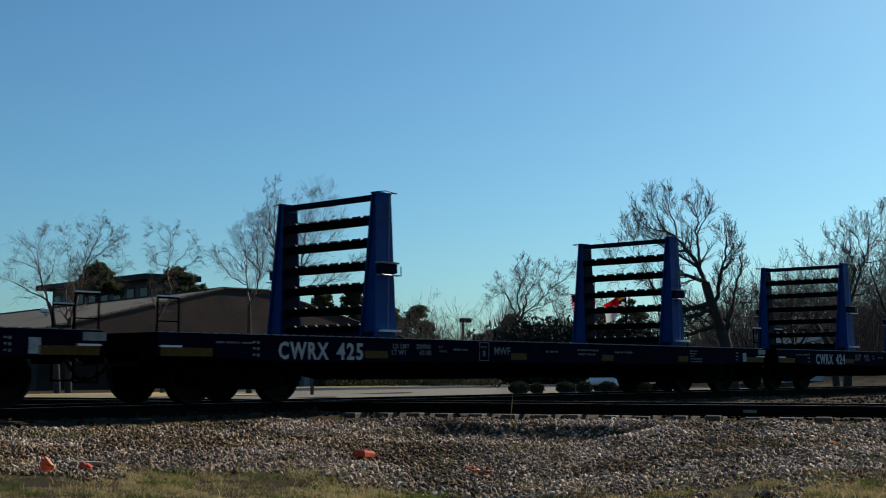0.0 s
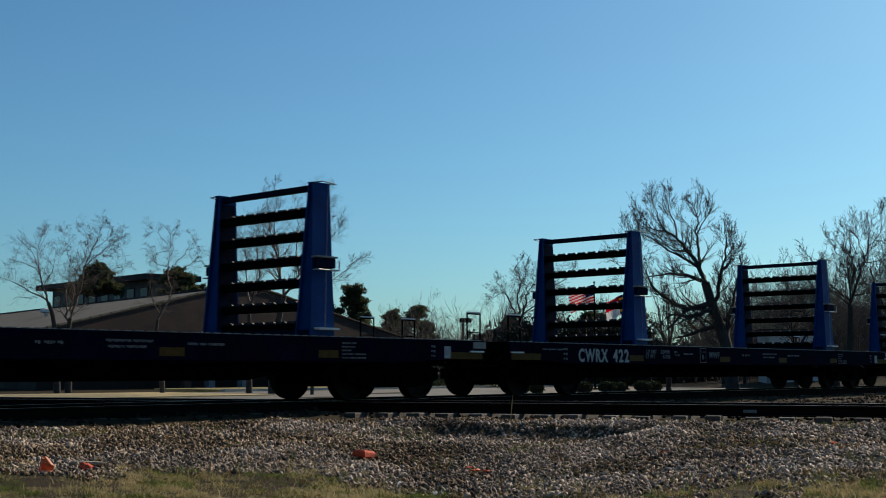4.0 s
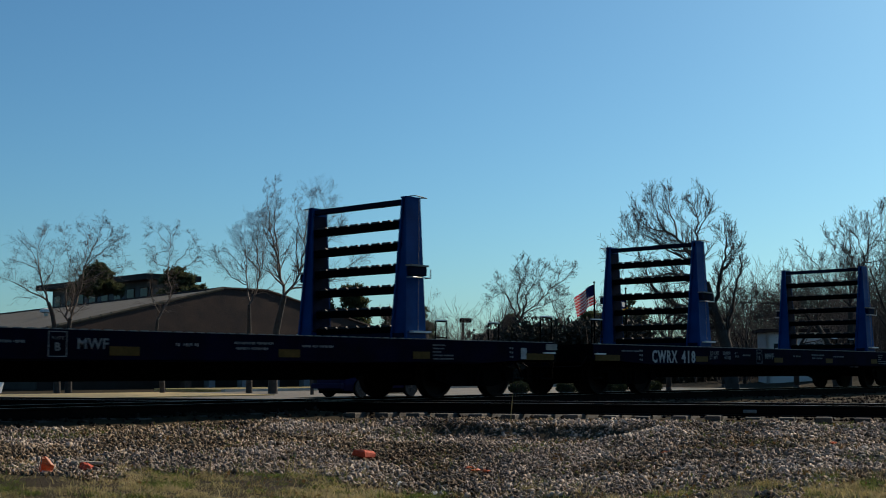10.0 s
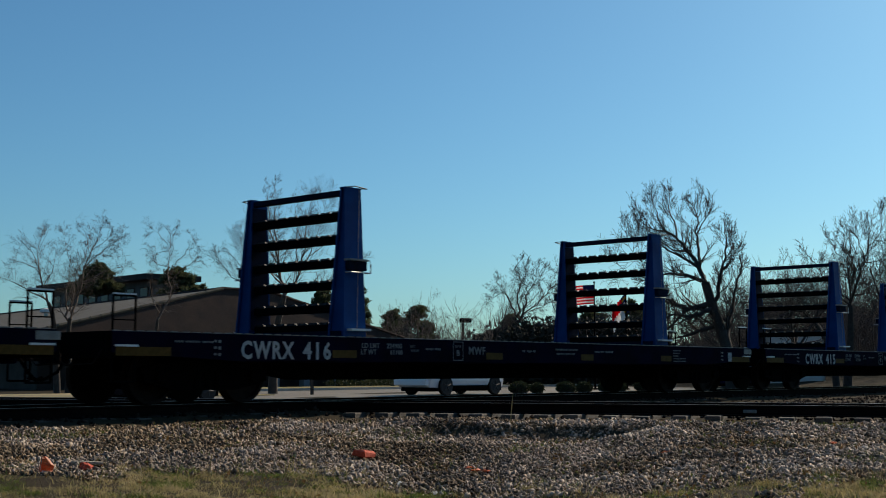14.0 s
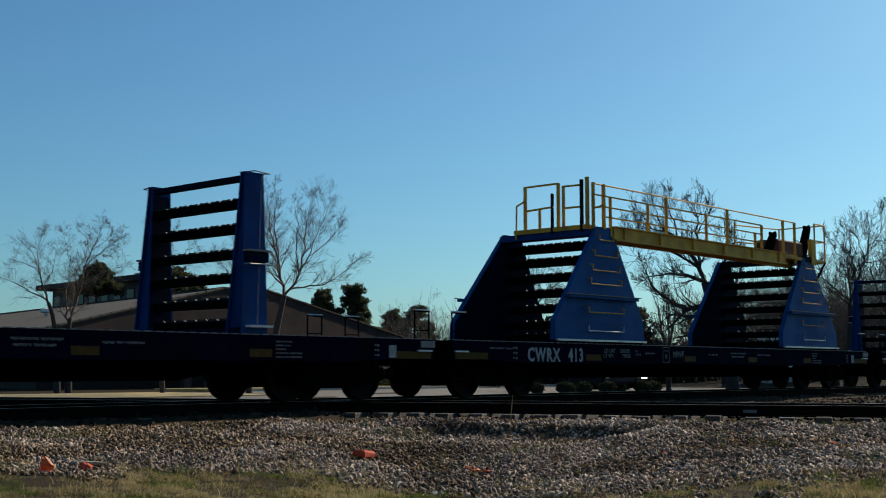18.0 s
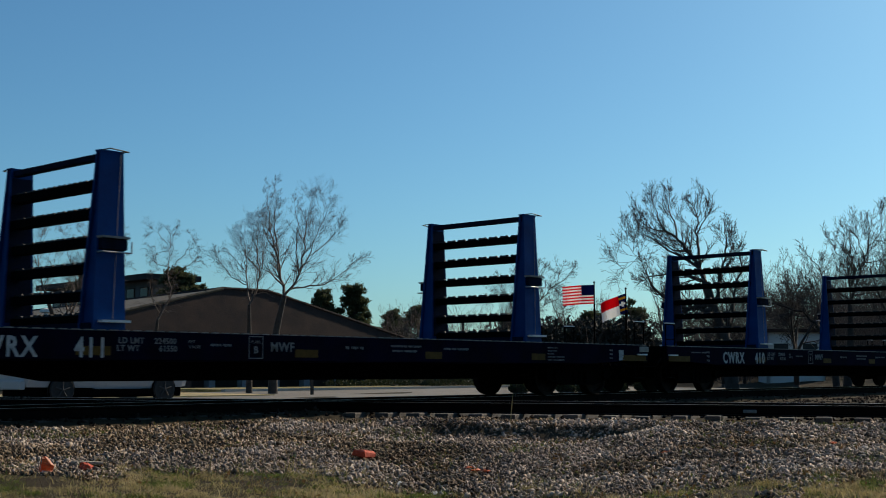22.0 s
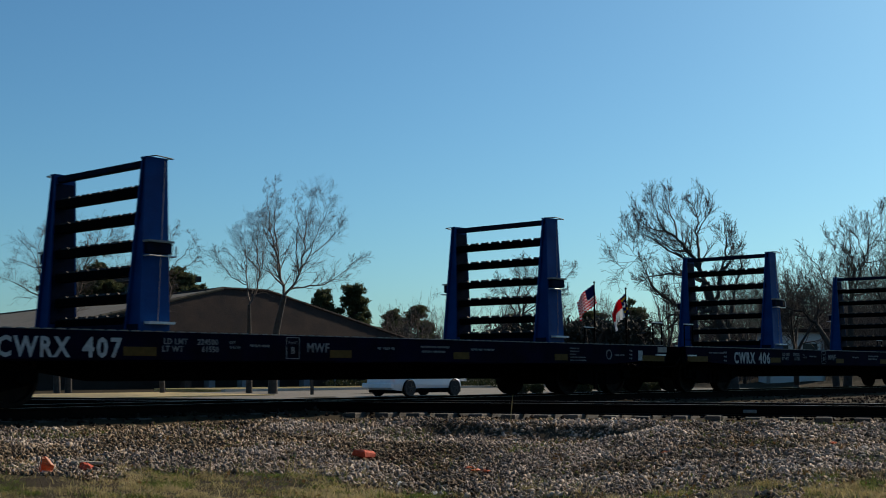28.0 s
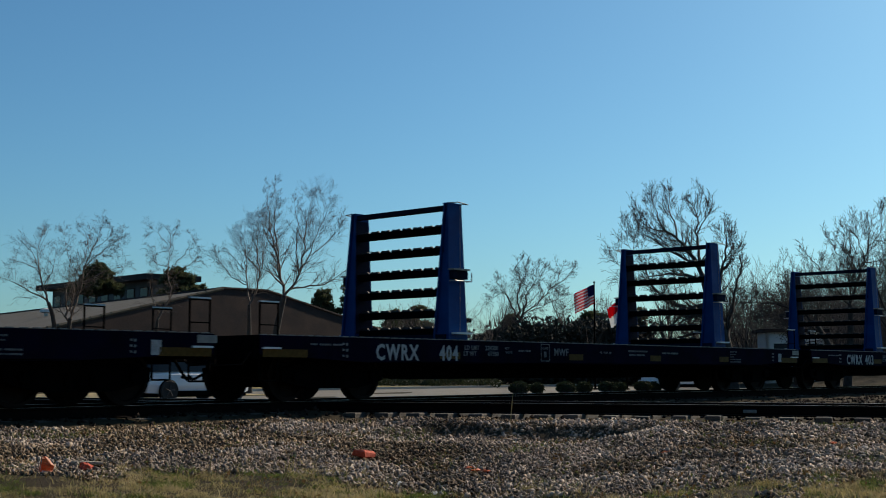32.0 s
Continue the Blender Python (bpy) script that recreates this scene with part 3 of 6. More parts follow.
# ---- the clamp car with its two towers and a walkway ----
def tower(car, xc, xt):
    """A broad tower: two tapering sides joined by roller bars; xc: middle of the foot, xt: of the top."""
    base = part("tower", Form().box(xc - 1.72, xc + 1.64, -1.5, 1.4, 1.09, 1.16), SILL, car, "tall blue tower with ladder rungs and roller bars")
    for s in (-1, 1):
        o, i = (-1.50, -1.37) if s < 0 else (1.40, 1.27)
        to, ti = (-1.38, -1.28) if s < 0 else (1.30, 1.20)
        a, b = (o, i) if s < 0 else (i, o)
        ta, tb = (to, ti) if s < 0 else (ti, to)
        ring = lambda x0, x1, p, q, z: [(x0, p, z), (x1, p, z), (x1, q, z), (x0, q, z)]
        f = Form().loft([ring(xc - 1.72, xc + 1.64, a, b, 1.16), ring(xc - 1.70, xc + 1.62, a, b, 1.58), ring(xt - 0.28, xt + 0.28, ta, tb, 3.66)])
        part("side_panel", f, TOWER, base, "bright blue tapered steel side panel")
        j = i - s * 0.012
        m0, m1 = min(j, j + s * 0.01), max(j, j + s * 0.01)
        n0, n1 = m0 - s * 0.09, m1 - s * 0.09
        f = Form().loft([ring(xc - 1.70, xc + 1.62, m0, m1, 1.18), ring(xc - 1.68, xc + 1.60, m0, m1, 1.58), ring(xt - 0.27, xt + 0.27, n0, n1, 3.65)])
        part("wear_plate", f, DARKNAVY, base, "dark navy plate on the inner side")
        part("ledge", Form().box(xc - 1.35, xc + 1.30, min(o - s * 0.1, o + s * 0.10), max(o - s * 0.1, o + s * 0.10), 2.06, 2.12), TOWER, base)
        part("ledge_edge", Form().box(xc - 1.40, xc + 1.35, min(o + s * 0.06, o + s * 0.13), max(o + s * 0.06, o + s * 0.13), 2.121, 2.14), WORN, base, "worn bright ledge edge")
        part("foot_flange", Form().box(xc - 1.70, xc + 1.66, min(o, o + s * 0.06), max(o, o + s * 0.06), 1.14, 1.18), GALV, base)
        for k, (z, w) in enumerate(((1.36, 0.66), (1.76, 0.66), (2.38, 0.58), (2.68, 0.52), (3.00, 0.44), (3.36, 0.26))):
            y = o - s * (z - 1.5) * 0.066 if z > 1.5 else o
            x = xc + (xt - xc) * (z - 1.2) / 2.5
            g = Form().path([(x - w, y, z + 0.12), (x - w, y + s * 0.09, z + 0.12), (x - w, y + s * 0.09, z), (x + w, y + s * 0.09, z), (x + w, y + s * 0.09, z + 0.12), (x + w, y, z + 0.12)], 0.014)
            part("rung", g, YELLOW if z > 1.5 else GALV, base, "worn yellow ladder rung")
    for z in (3.30, 2.98, 2.62, 2.27, 1.92, 1.56, 1.28):
        part("crossbar", Form().box(xt - 0.14, xt + 0.14, -1.25, 1.25, z - 0.10, z + 0.06), UNDER, base, "black roller bar")
        for i in range(8):
            part("roller", ROLL, None, base).location = (xt, -0.9 + i * 0.257, z + 0.06)
    return base


def clamp_car():
    car = thing("clamp_flatcar", pose(0, 0, 0), "dark blue railway flatcar with two blue towers and a yellow walkway", "railway car", "cars of the train")
    for o in PLAIN:
        if o.name.split(".")[0] == "rack":
            continue
        c = o.copy()
        scene.collection.objects.link(c)
        c.parent = car
        for q in o.children:
            k = q.copy()
            scene.collection.objects.link(k)
            k.parent = c
    tower(car, -5.37, -5.08)
    tower(car, 4.82, 4.95)
    y0 = -1.38
    walkway = part("walkway", Form().box(-4.75, 4.3, y0 - 0.02, y0 + 0.42, 3.62, 3.70), YELLOW, car, "yellow steel walkway with handrails")
    f = Form().box(-4.75, 3.55, y0 - 0.04, y0 + 0.0, 3.43, 3.70)
    f.box(-4.75, 3.55, y0 - 0.10, y0 + 0.10, 3.39, 3.43)
    f.box(-4.75, 3.55, y0 - 0.09, y0 + 0.10, 3.69, 3.715)
    for k in range(6):
        f.box(-4.4 + k * 1.5, -4.37 + k * 1.5, y0 - 0.09, y0 - 0.03, 3.42, 3.70)
    part("girder", f, YELLOW, walkway, "rusty yellow girder")
    part("girder", Form().box(-4.75, 4.9, y0 + 0.42, y0 + 0.50, 3.40, 3.72), YELLOW, walkway)
    part("cross_beam", Form().box(4.83, 5.25, -1.40, 1.40, 3.55, 3.70), RUSTY, walkway)
    part("cross_beam", Form().box(-5.60, -5.22, -1.25, 0.75, 3.60, 3.70), YELLOW, walkway)
    part("end_girder", Form().box(-5.56, -5.20, -1.28, 1.20, 3.46, 3.598), RACK, walkway, "dark blue end girder")
    for z in (4.60, 4.36, 4.12, 3.90):
        e0, e1 = -5.5 if z > 4.3 else -5.1, 4.2 if z == 4.60 else 2.27
        part("handrail", Form().tube((e0, y0, z), (e1, y0, z), 0.018), YELLOW, walkway)
    for x, z in ((-5.5, 4.62), (-5.1, 4.62), (-4.84, 4.36), (-3.3, 4.36), (-2.5, 4.6), (-0.63, 4.36), (0.43, 4.6), (1.9, 4.12), (2.27, 4.36), (3.5, 4.6), (4.2, 4.6)):
        w = 0.036 if x == -5.1 else 0.026 if z > 4.5 else 0.020
        part("railing_post", Form().box(x - w, x + w, y0 - 0.03, y0 + 0.03, 3.45 if x > -5 else 3.62, z), YELLOW, walkway)
    part("gate_bar", Form().path([(-5.5, y0, 4.06), (-5.25, y0, 4.10), (-5.1, y0, 4.18)], 0.028), YELLOW, walkway)
    # railings across the leading end
    xe = -5.58
    for y, z, w in ((0.43, 4.68, 0.030), (-0.50, 4.68, 0.030), (0.02, 4.14, 0.02), (-0.64, 4.60, 0.024), (-1.28, 4.74, 0.036)):
        part("railing_post", Form().box(xe - 0.03, xe + 0.03, y - w, y + w, 3.6, z), YELLOW, walkway)
    for y, z, w in ((-0.33, 4.46, 0.024), (-1.13, 4.70, 0.032)):
        part("railing_post", Form().box(xe - 0.03, xe + 0.03, y - w, y + w, 3.55, z), RUSTY, walkway, "dark rusty railing post")
    for y1, z1, y2, z2 in ((0.43, 4.67, -0.50, 4.67), (0.43, 4.12, -0.36, 4.16), (-0.64, 4.59, -1.13, 4.58), (-0.64, 4.10, -1.13, 4.10)):
        part("handrail", Form().tube((xe, y1, z1), (xe, y2, z2), 0.024), YELLOW, walkway)
    part("handrail", Form().path([(xe, 0.70, 3.5), (xe, 0.68, 4.26), (xe, 0.43, 4.36)], 0.021), YELLOW, walkway)
    # winch platform at the trailing tower
    deck = part("platform", Form().box(3.3, 6.15, y0, y0 + 1.5, 3.58, 3.66), YELLOW, car, "yellow winch platform")
    for x, y in ((5.45, y0), (6.1, y0), (6.1, y0 + 1.4), (3.4, y0 + 1.4)):
        part("railing_post", Form().tube((x, y, 3.6), (x, y, 4.68), 0.025), YELLOW, deck)
    for z in (4.68, 4.2):
        part("handrail", Form().path([(5.45, y0, z), (6.1, y0, z), (6.1, y0 + 1.4, z), (3.4, y0 + 1.4, z - 0.1)], 0.02), YELLOW, deck)
    part("upright", Form().box(5.15, 5.42, y0 - 0.05, y0 + 0.06, 3.5, 4.22, 0.015), YELLOW, deck)
    part("brace", Form().tube((6.1, y0, 3.6), (5.5, y0, 3.05), 0.035), UNDER, deck)
    win = part("winch", Form().box(3.75, 5.2, y0 + 0.25, y0 + 0.95, 3.72, 4.14, 0.04), mat("winch_rust", (0.11, 0.05, 0.032), 0.8, var=0.4, scale=5, tint=(0.05, 0.028, 0.02)), car, "rusty brown winch housing")
    for x, k, zt in ((3.35, 0.35, 4.22), (5.42, 0.40, 4.58)):
        part("sheave_arm", Form().hull8([(x - 0.15, y0 + 0.3, 3.66), (x + 0.1, y0 + 0.3, 3.66), (x + 0.1, y0 + 0.5, 3.66), (x - 0.15, y0 + 0.5, 3.66), (x + k - 0.06, y0 + 0.3, zt), (x + k + 0.05, y0 + 0.3, zt), (x + k + 0.05, y0 + 0.5, zt), (x + k - 0.06, y0 + 0.5, zt)]), UNDER, win)
        part("sheave", Form().lathe([(0.03, y0 + 0.3), (0.09, y0 + 0.32), (0.06, y0 + 0.4), (0.09, y0 + 0.48), (0.03, y0 + 0.5)], "y", 14, (x + k, 0, zt + 0.04)), UNDER, win)
    for o in car.children:
        if o.name.split(".")[0] in ("tower", "walkway", "platform", "winch"):
            o.location.x = 0.86
    mark(car, "413", (-6.62, -5.52, 0.90), ("206300", "79500"))
    return car


cars[413] = clamp_car()
cars[413].matrix_basis = pose(start_x(413) - travel(0), 16.62, 0)


# ---- trees ----
class Twigs:
    """Collects tapering pieces of branch and skins them all at once with three-sided tubes."""

    def __init__(self):
        self.s = []

    def tube(self, p, q, r, r2):
        self.s.append((*p, *q, r, r2))

    def mesh(self, name, material):
        a = np.array(self.s)
        p, q = a[:, :3], a[:, 3:6]
        d = q - p
        d /= np.linalg.norm(d, axis=1)[:, None] + 1e-9
        ref = np.where(np.abs(d[:, 2:3]) < 0.9, np.array([[0.0, 0.0, 1.0]]), np.array([[1.0, 0.0, 0.0]]))
        s = np.cross(d, ref)
        s /= np.linalg.norm(s, axis=1)[:, None]
        t = np.cross(d, s)
        v = []
        for c, r in ((p, a[:, 6:7]), (q, a[:, 7:8])):
            for k in range(3):
                v.append(c + (s * math.cos(2.0944 * k) + t * math.sin(2.0944 * k)) * r)
        v = np.stack(v, 1).reshape(-1, 3)
        quad = np.array([(0, 1, 4, 3), (1, 2, 5, 4), (2, 0, 3, 5)])
        f = (np.arange(len(a))[:, None, None] * 6 + quad[None]).reshape(-1, 4)
        me = bpy.data.meshes.new(name)
        me.vertices.add(len(v))
        me.vertices.foreach_set("co", v.ravel())
        me.loops.add(f.size)
        me.loops.foreach_set("vertex_index", f.ravel())
        me.polygons.add(len(f))
        me.polygons.foreach_set("loop_start", np.arange(len(f)) * 4)
        me.polygons.foreach_set("use_smooth", [True] * len(f))
        me.update(calc_edges=True)
        me.materials.append(material)
        return me


def grow(f, p, d, length, r, level, rnd, up, kinks, twist, least=0.003):
    """One branch of a bare tree with its side branches, down to the finest twigs."""
    steps = (2, 3, 4, 5, 5)[level]
    tip = max(least, r * 0.35)
    for i in range(steps):
        d = (d + Vector((rnd.gauss(0, kinks), rnd.gauss(0, kinks), rnd.gauss(0, kinks) + up))).normalized()
        q = p + d * (length / steps)
        r2 = r + (tip - r) * (i + 1) / steps
        f.tube(p, q, r + (tip - r) * i / steps, r2)
        p = q
        if level == 0:
            continue
        for _ in range(1 + (level < 3 and rnd.random() < 0.45)):
            side = d.orthogonal()
            side.rotate(Matrix.Rotation(rnd.uniform(0, 6.28), 3, d))
            a = rnd.uniform(0.6, 1.15) * twist
            nd = (d * math.cos(a) + side * math.sin(a)).normalized()
            grow(f, p, nd, length * rnd.uniform(0.36, 0.64) * (1.1 - 0.4 * i / steps), max(r2 * rnd.uniform(0.5, 0.75), least), level - 1, rnd, up, kinks, twist, least)


def bare_tree(seed, d, l, height, width, stems, label, level=4, up=0.10, kinks=0.10, twist=0.8, trunk=1.6, r=0.14, spread=0.35, z=-0.48, least=0.0035):
    least = least * max(1.0, d / 55)
    rnd = random.Random(seed)
    tree = thing("bare_tree", Matrix.Translation(out(d, l, z)), label, "tree", "bare winter trees")
    f = Form().tube((0, 0, -0.2), (0, 0, 0.25), r * 1.5, r * 1.1, n=8)
    f.tube((0, 0, 0.25), (0, 0, trunk), r * 1.1, r * 0.95, n=8)
    part("trunk", f, BARK, tree, smooth=True)
    c = Twigs()
    for k in range(stems):
        a = 6.28 * k / stems + rnd.uniform(-0.4, 0.4)
        w = spread * rnd.uniform(0.5, 1.3) if stems > 1 else spread * 0.3
        grow(c, Vector((0, 0, trunk - 0.05)), Vector((math.cos(a) * w, math.sin(a) * w, 1)).normalized(), height * rnd.uniform(0.5, 0.66), r * (0.7 if stems > 1 else 0.95), level, rnd, up, kinks, twist, least)
    v = np.array(c.s)
    top = np.percentile(v[:, 5], 99.7)
    wide = np.percentile(np.abs(v[:, 3:5]), 98)
    k, w = (height - trunk) / (top - trunk), width / 2 / wide
    v[:, [0, 1, 3, 4]] *= w
    v[:, [2, 5]] = trunk + (v[:, [2, 5]] - trunk) * k
    c.s = v
    # trees to the right take the twig colour with backlight shade in it
    part("crown", c.mesh("crown", SHADETWIG if l > 2 else TWIG), None, tree, "thin leafless branches")
    return tree


def curve_through(pts, per):
    """A smooth line through the bends, about one point every per metres."""
    line = [pts[0]]
    for i in range(len(pts) - 1):
        a, b, c, d = pts[max(i - 1, 0)], pts[i], pts[i + 1], pts[min(i + 2, len(pts) - 1)]
        n = max(2, int((c - b).length / per))
        for k in range(1, n + 1):
            t = k / n
            line.append(0.5 * (2 * b + (c - a) * t + (2 * a - 5 * b + 4 * c - d) * t * t + (3 * b - a - 3 * c + d) * t ** 3))
    return line


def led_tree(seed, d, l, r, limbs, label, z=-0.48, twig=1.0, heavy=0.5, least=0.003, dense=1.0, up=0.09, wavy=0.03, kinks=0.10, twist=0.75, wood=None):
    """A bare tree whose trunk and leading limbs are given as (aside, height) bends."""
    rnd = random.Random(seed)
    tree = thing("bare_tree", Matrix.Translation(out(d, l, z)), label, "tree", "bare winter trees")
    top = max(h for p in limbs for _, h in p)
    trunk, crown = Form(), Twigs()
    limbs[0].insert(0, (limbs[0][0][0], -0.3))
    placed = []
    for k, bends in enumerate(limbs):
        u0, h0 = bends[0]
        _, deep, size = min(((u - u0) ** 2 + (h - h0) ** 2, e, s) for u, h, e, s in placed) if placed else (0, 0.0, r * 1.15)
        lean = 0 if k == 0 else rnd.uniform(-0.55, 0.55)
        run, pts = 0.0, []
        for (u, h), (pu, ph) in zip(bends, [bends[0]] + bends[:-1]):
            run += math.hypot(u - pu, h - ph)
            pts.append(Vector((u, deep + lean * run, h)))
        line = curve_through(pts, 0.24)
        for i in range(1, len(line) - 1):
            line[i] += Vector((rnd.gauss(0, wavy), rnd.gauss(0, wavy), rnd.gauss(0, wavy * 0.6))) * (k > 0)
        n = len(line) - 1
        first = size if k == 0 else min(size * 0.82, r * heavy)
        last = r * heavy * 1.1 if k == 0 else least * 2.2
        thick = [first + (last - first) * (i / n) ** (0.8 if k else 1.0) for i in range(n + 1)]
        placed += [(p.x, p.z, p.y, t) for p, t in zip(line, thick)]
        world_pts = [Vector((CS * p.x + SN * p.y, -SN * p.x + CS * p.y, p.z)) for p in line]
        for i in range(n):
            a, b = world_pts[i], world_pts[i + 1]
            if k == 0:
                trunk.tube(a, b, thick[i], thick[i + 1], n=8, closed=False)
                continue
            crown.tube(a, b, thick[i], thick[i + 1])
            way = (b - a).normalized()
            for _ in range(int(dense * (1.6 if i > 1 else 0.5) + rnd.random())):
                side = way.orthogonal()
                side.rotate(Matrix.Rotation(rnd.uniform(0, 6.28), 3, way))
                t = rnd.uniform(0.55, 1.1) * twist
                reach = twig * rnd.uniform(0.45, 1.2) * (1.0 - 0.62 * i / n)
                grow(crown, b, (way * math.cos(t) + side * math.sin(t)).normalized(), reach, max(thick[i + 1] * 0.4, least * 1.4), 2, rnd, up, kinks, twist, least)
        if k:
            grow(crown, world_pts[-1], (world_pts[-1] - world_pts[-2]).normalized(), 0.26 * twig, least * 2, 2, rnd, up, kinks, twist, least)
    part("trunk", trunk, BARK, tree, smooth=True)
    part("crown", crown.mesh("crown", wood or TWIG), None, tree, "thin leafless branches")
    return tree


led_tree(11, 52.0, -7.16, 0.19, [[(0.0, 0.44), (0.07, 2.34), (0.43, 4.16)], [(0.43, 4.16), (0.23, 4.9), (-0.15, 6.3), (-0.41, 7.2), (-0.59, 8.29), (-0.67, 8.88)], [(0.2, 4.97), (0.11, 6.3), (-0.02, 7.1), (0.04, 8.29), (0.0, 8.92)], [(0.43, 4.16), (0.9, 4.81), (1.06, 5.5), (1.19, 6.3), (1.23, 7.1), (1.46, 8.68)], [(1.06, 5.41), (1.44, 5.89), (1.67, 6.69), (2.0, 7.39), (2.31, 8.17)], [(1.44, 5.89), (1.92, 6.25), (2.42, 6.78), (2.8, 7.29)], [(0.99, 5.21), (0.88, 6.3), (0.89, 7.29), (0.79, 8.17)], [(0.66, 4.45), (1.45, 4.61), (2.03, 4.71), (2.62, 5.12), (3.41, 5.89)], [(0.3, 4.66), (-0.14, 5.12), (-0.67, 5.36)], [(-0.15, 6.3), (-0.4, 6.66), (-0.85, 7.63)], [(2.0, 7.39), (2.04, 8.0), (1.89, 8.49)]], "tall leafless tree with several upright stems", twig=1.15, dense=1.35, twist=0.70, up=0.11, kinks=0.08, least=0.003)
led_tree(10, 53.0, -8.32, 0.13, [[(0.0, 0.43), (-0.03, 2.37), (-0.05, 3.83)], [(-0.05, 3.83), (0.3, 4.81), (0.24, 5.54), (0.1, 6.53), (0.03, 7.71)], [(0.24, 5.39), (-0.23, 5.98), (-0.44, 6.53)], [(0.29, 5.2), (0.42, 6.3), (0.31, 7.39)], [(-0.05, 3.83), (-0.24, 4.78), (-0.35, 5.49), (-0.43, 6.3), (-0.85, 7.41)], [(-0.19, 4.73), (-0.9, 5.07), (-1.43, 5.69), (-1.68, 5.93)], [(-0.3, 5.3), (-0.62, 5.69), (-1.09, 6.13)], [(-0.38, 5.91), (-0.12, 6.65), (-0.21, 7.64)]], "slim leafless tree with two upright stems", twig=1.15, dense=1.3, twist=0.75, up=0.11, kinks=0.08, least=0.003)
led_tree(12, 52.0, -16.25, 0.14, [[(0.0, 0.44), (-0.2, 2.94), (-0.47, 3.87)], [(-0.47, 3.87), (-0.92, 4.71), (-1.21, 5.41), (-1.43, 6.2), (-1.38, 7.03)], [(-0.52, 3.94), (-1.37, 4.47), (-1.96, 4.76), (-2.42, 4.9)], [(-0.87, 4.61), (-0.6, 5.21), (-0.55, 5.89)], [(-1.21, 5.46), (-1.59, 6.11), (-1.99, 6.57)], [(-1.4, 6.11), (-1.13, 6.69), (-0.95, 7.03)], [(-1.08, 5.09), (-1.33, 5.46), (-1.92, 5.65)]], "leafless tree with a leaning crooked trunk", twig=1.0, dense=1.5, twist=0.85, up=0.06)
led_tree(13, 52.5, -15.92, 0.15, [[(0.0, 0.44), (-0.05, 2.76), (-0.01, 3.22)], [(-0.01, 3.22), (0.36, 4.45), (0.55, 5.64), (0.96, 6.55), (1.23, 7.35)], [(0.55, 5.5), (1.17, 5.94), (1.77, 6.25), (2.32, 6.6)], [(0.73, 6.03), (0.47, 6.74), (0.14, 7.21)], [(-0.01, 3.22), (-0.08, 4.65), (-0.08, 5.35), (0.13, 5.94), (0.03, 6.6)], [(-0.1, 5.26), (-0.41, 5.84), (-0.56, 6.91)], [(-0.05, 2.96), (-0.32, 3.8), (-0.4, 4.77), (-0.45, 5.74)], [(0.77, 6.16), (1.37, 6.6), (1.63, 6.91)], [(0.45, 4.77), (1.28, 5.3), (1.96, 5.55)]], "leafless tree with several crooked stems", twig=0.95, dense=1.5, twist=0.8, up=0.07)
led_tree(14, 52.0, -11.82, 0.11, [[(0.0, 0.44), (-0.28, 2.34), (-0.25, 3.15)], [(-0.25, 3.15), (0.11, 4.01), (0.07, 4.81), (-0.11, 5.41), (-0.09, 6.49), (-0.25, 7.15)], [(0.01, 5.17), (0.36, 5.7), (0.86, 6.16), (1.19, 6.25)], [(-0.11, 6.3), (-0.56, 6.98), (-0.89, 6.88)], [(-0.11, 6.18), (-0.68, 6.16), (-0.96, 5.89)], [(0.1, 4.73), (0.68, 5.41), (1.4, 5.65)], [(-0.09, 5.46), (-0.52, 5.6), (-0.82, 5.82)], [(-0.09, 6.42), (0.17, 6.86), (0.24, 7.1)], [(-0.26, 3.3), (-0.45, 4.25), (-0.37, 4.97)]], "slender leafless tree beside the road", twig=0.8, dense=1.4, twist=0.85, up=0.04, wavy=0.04)
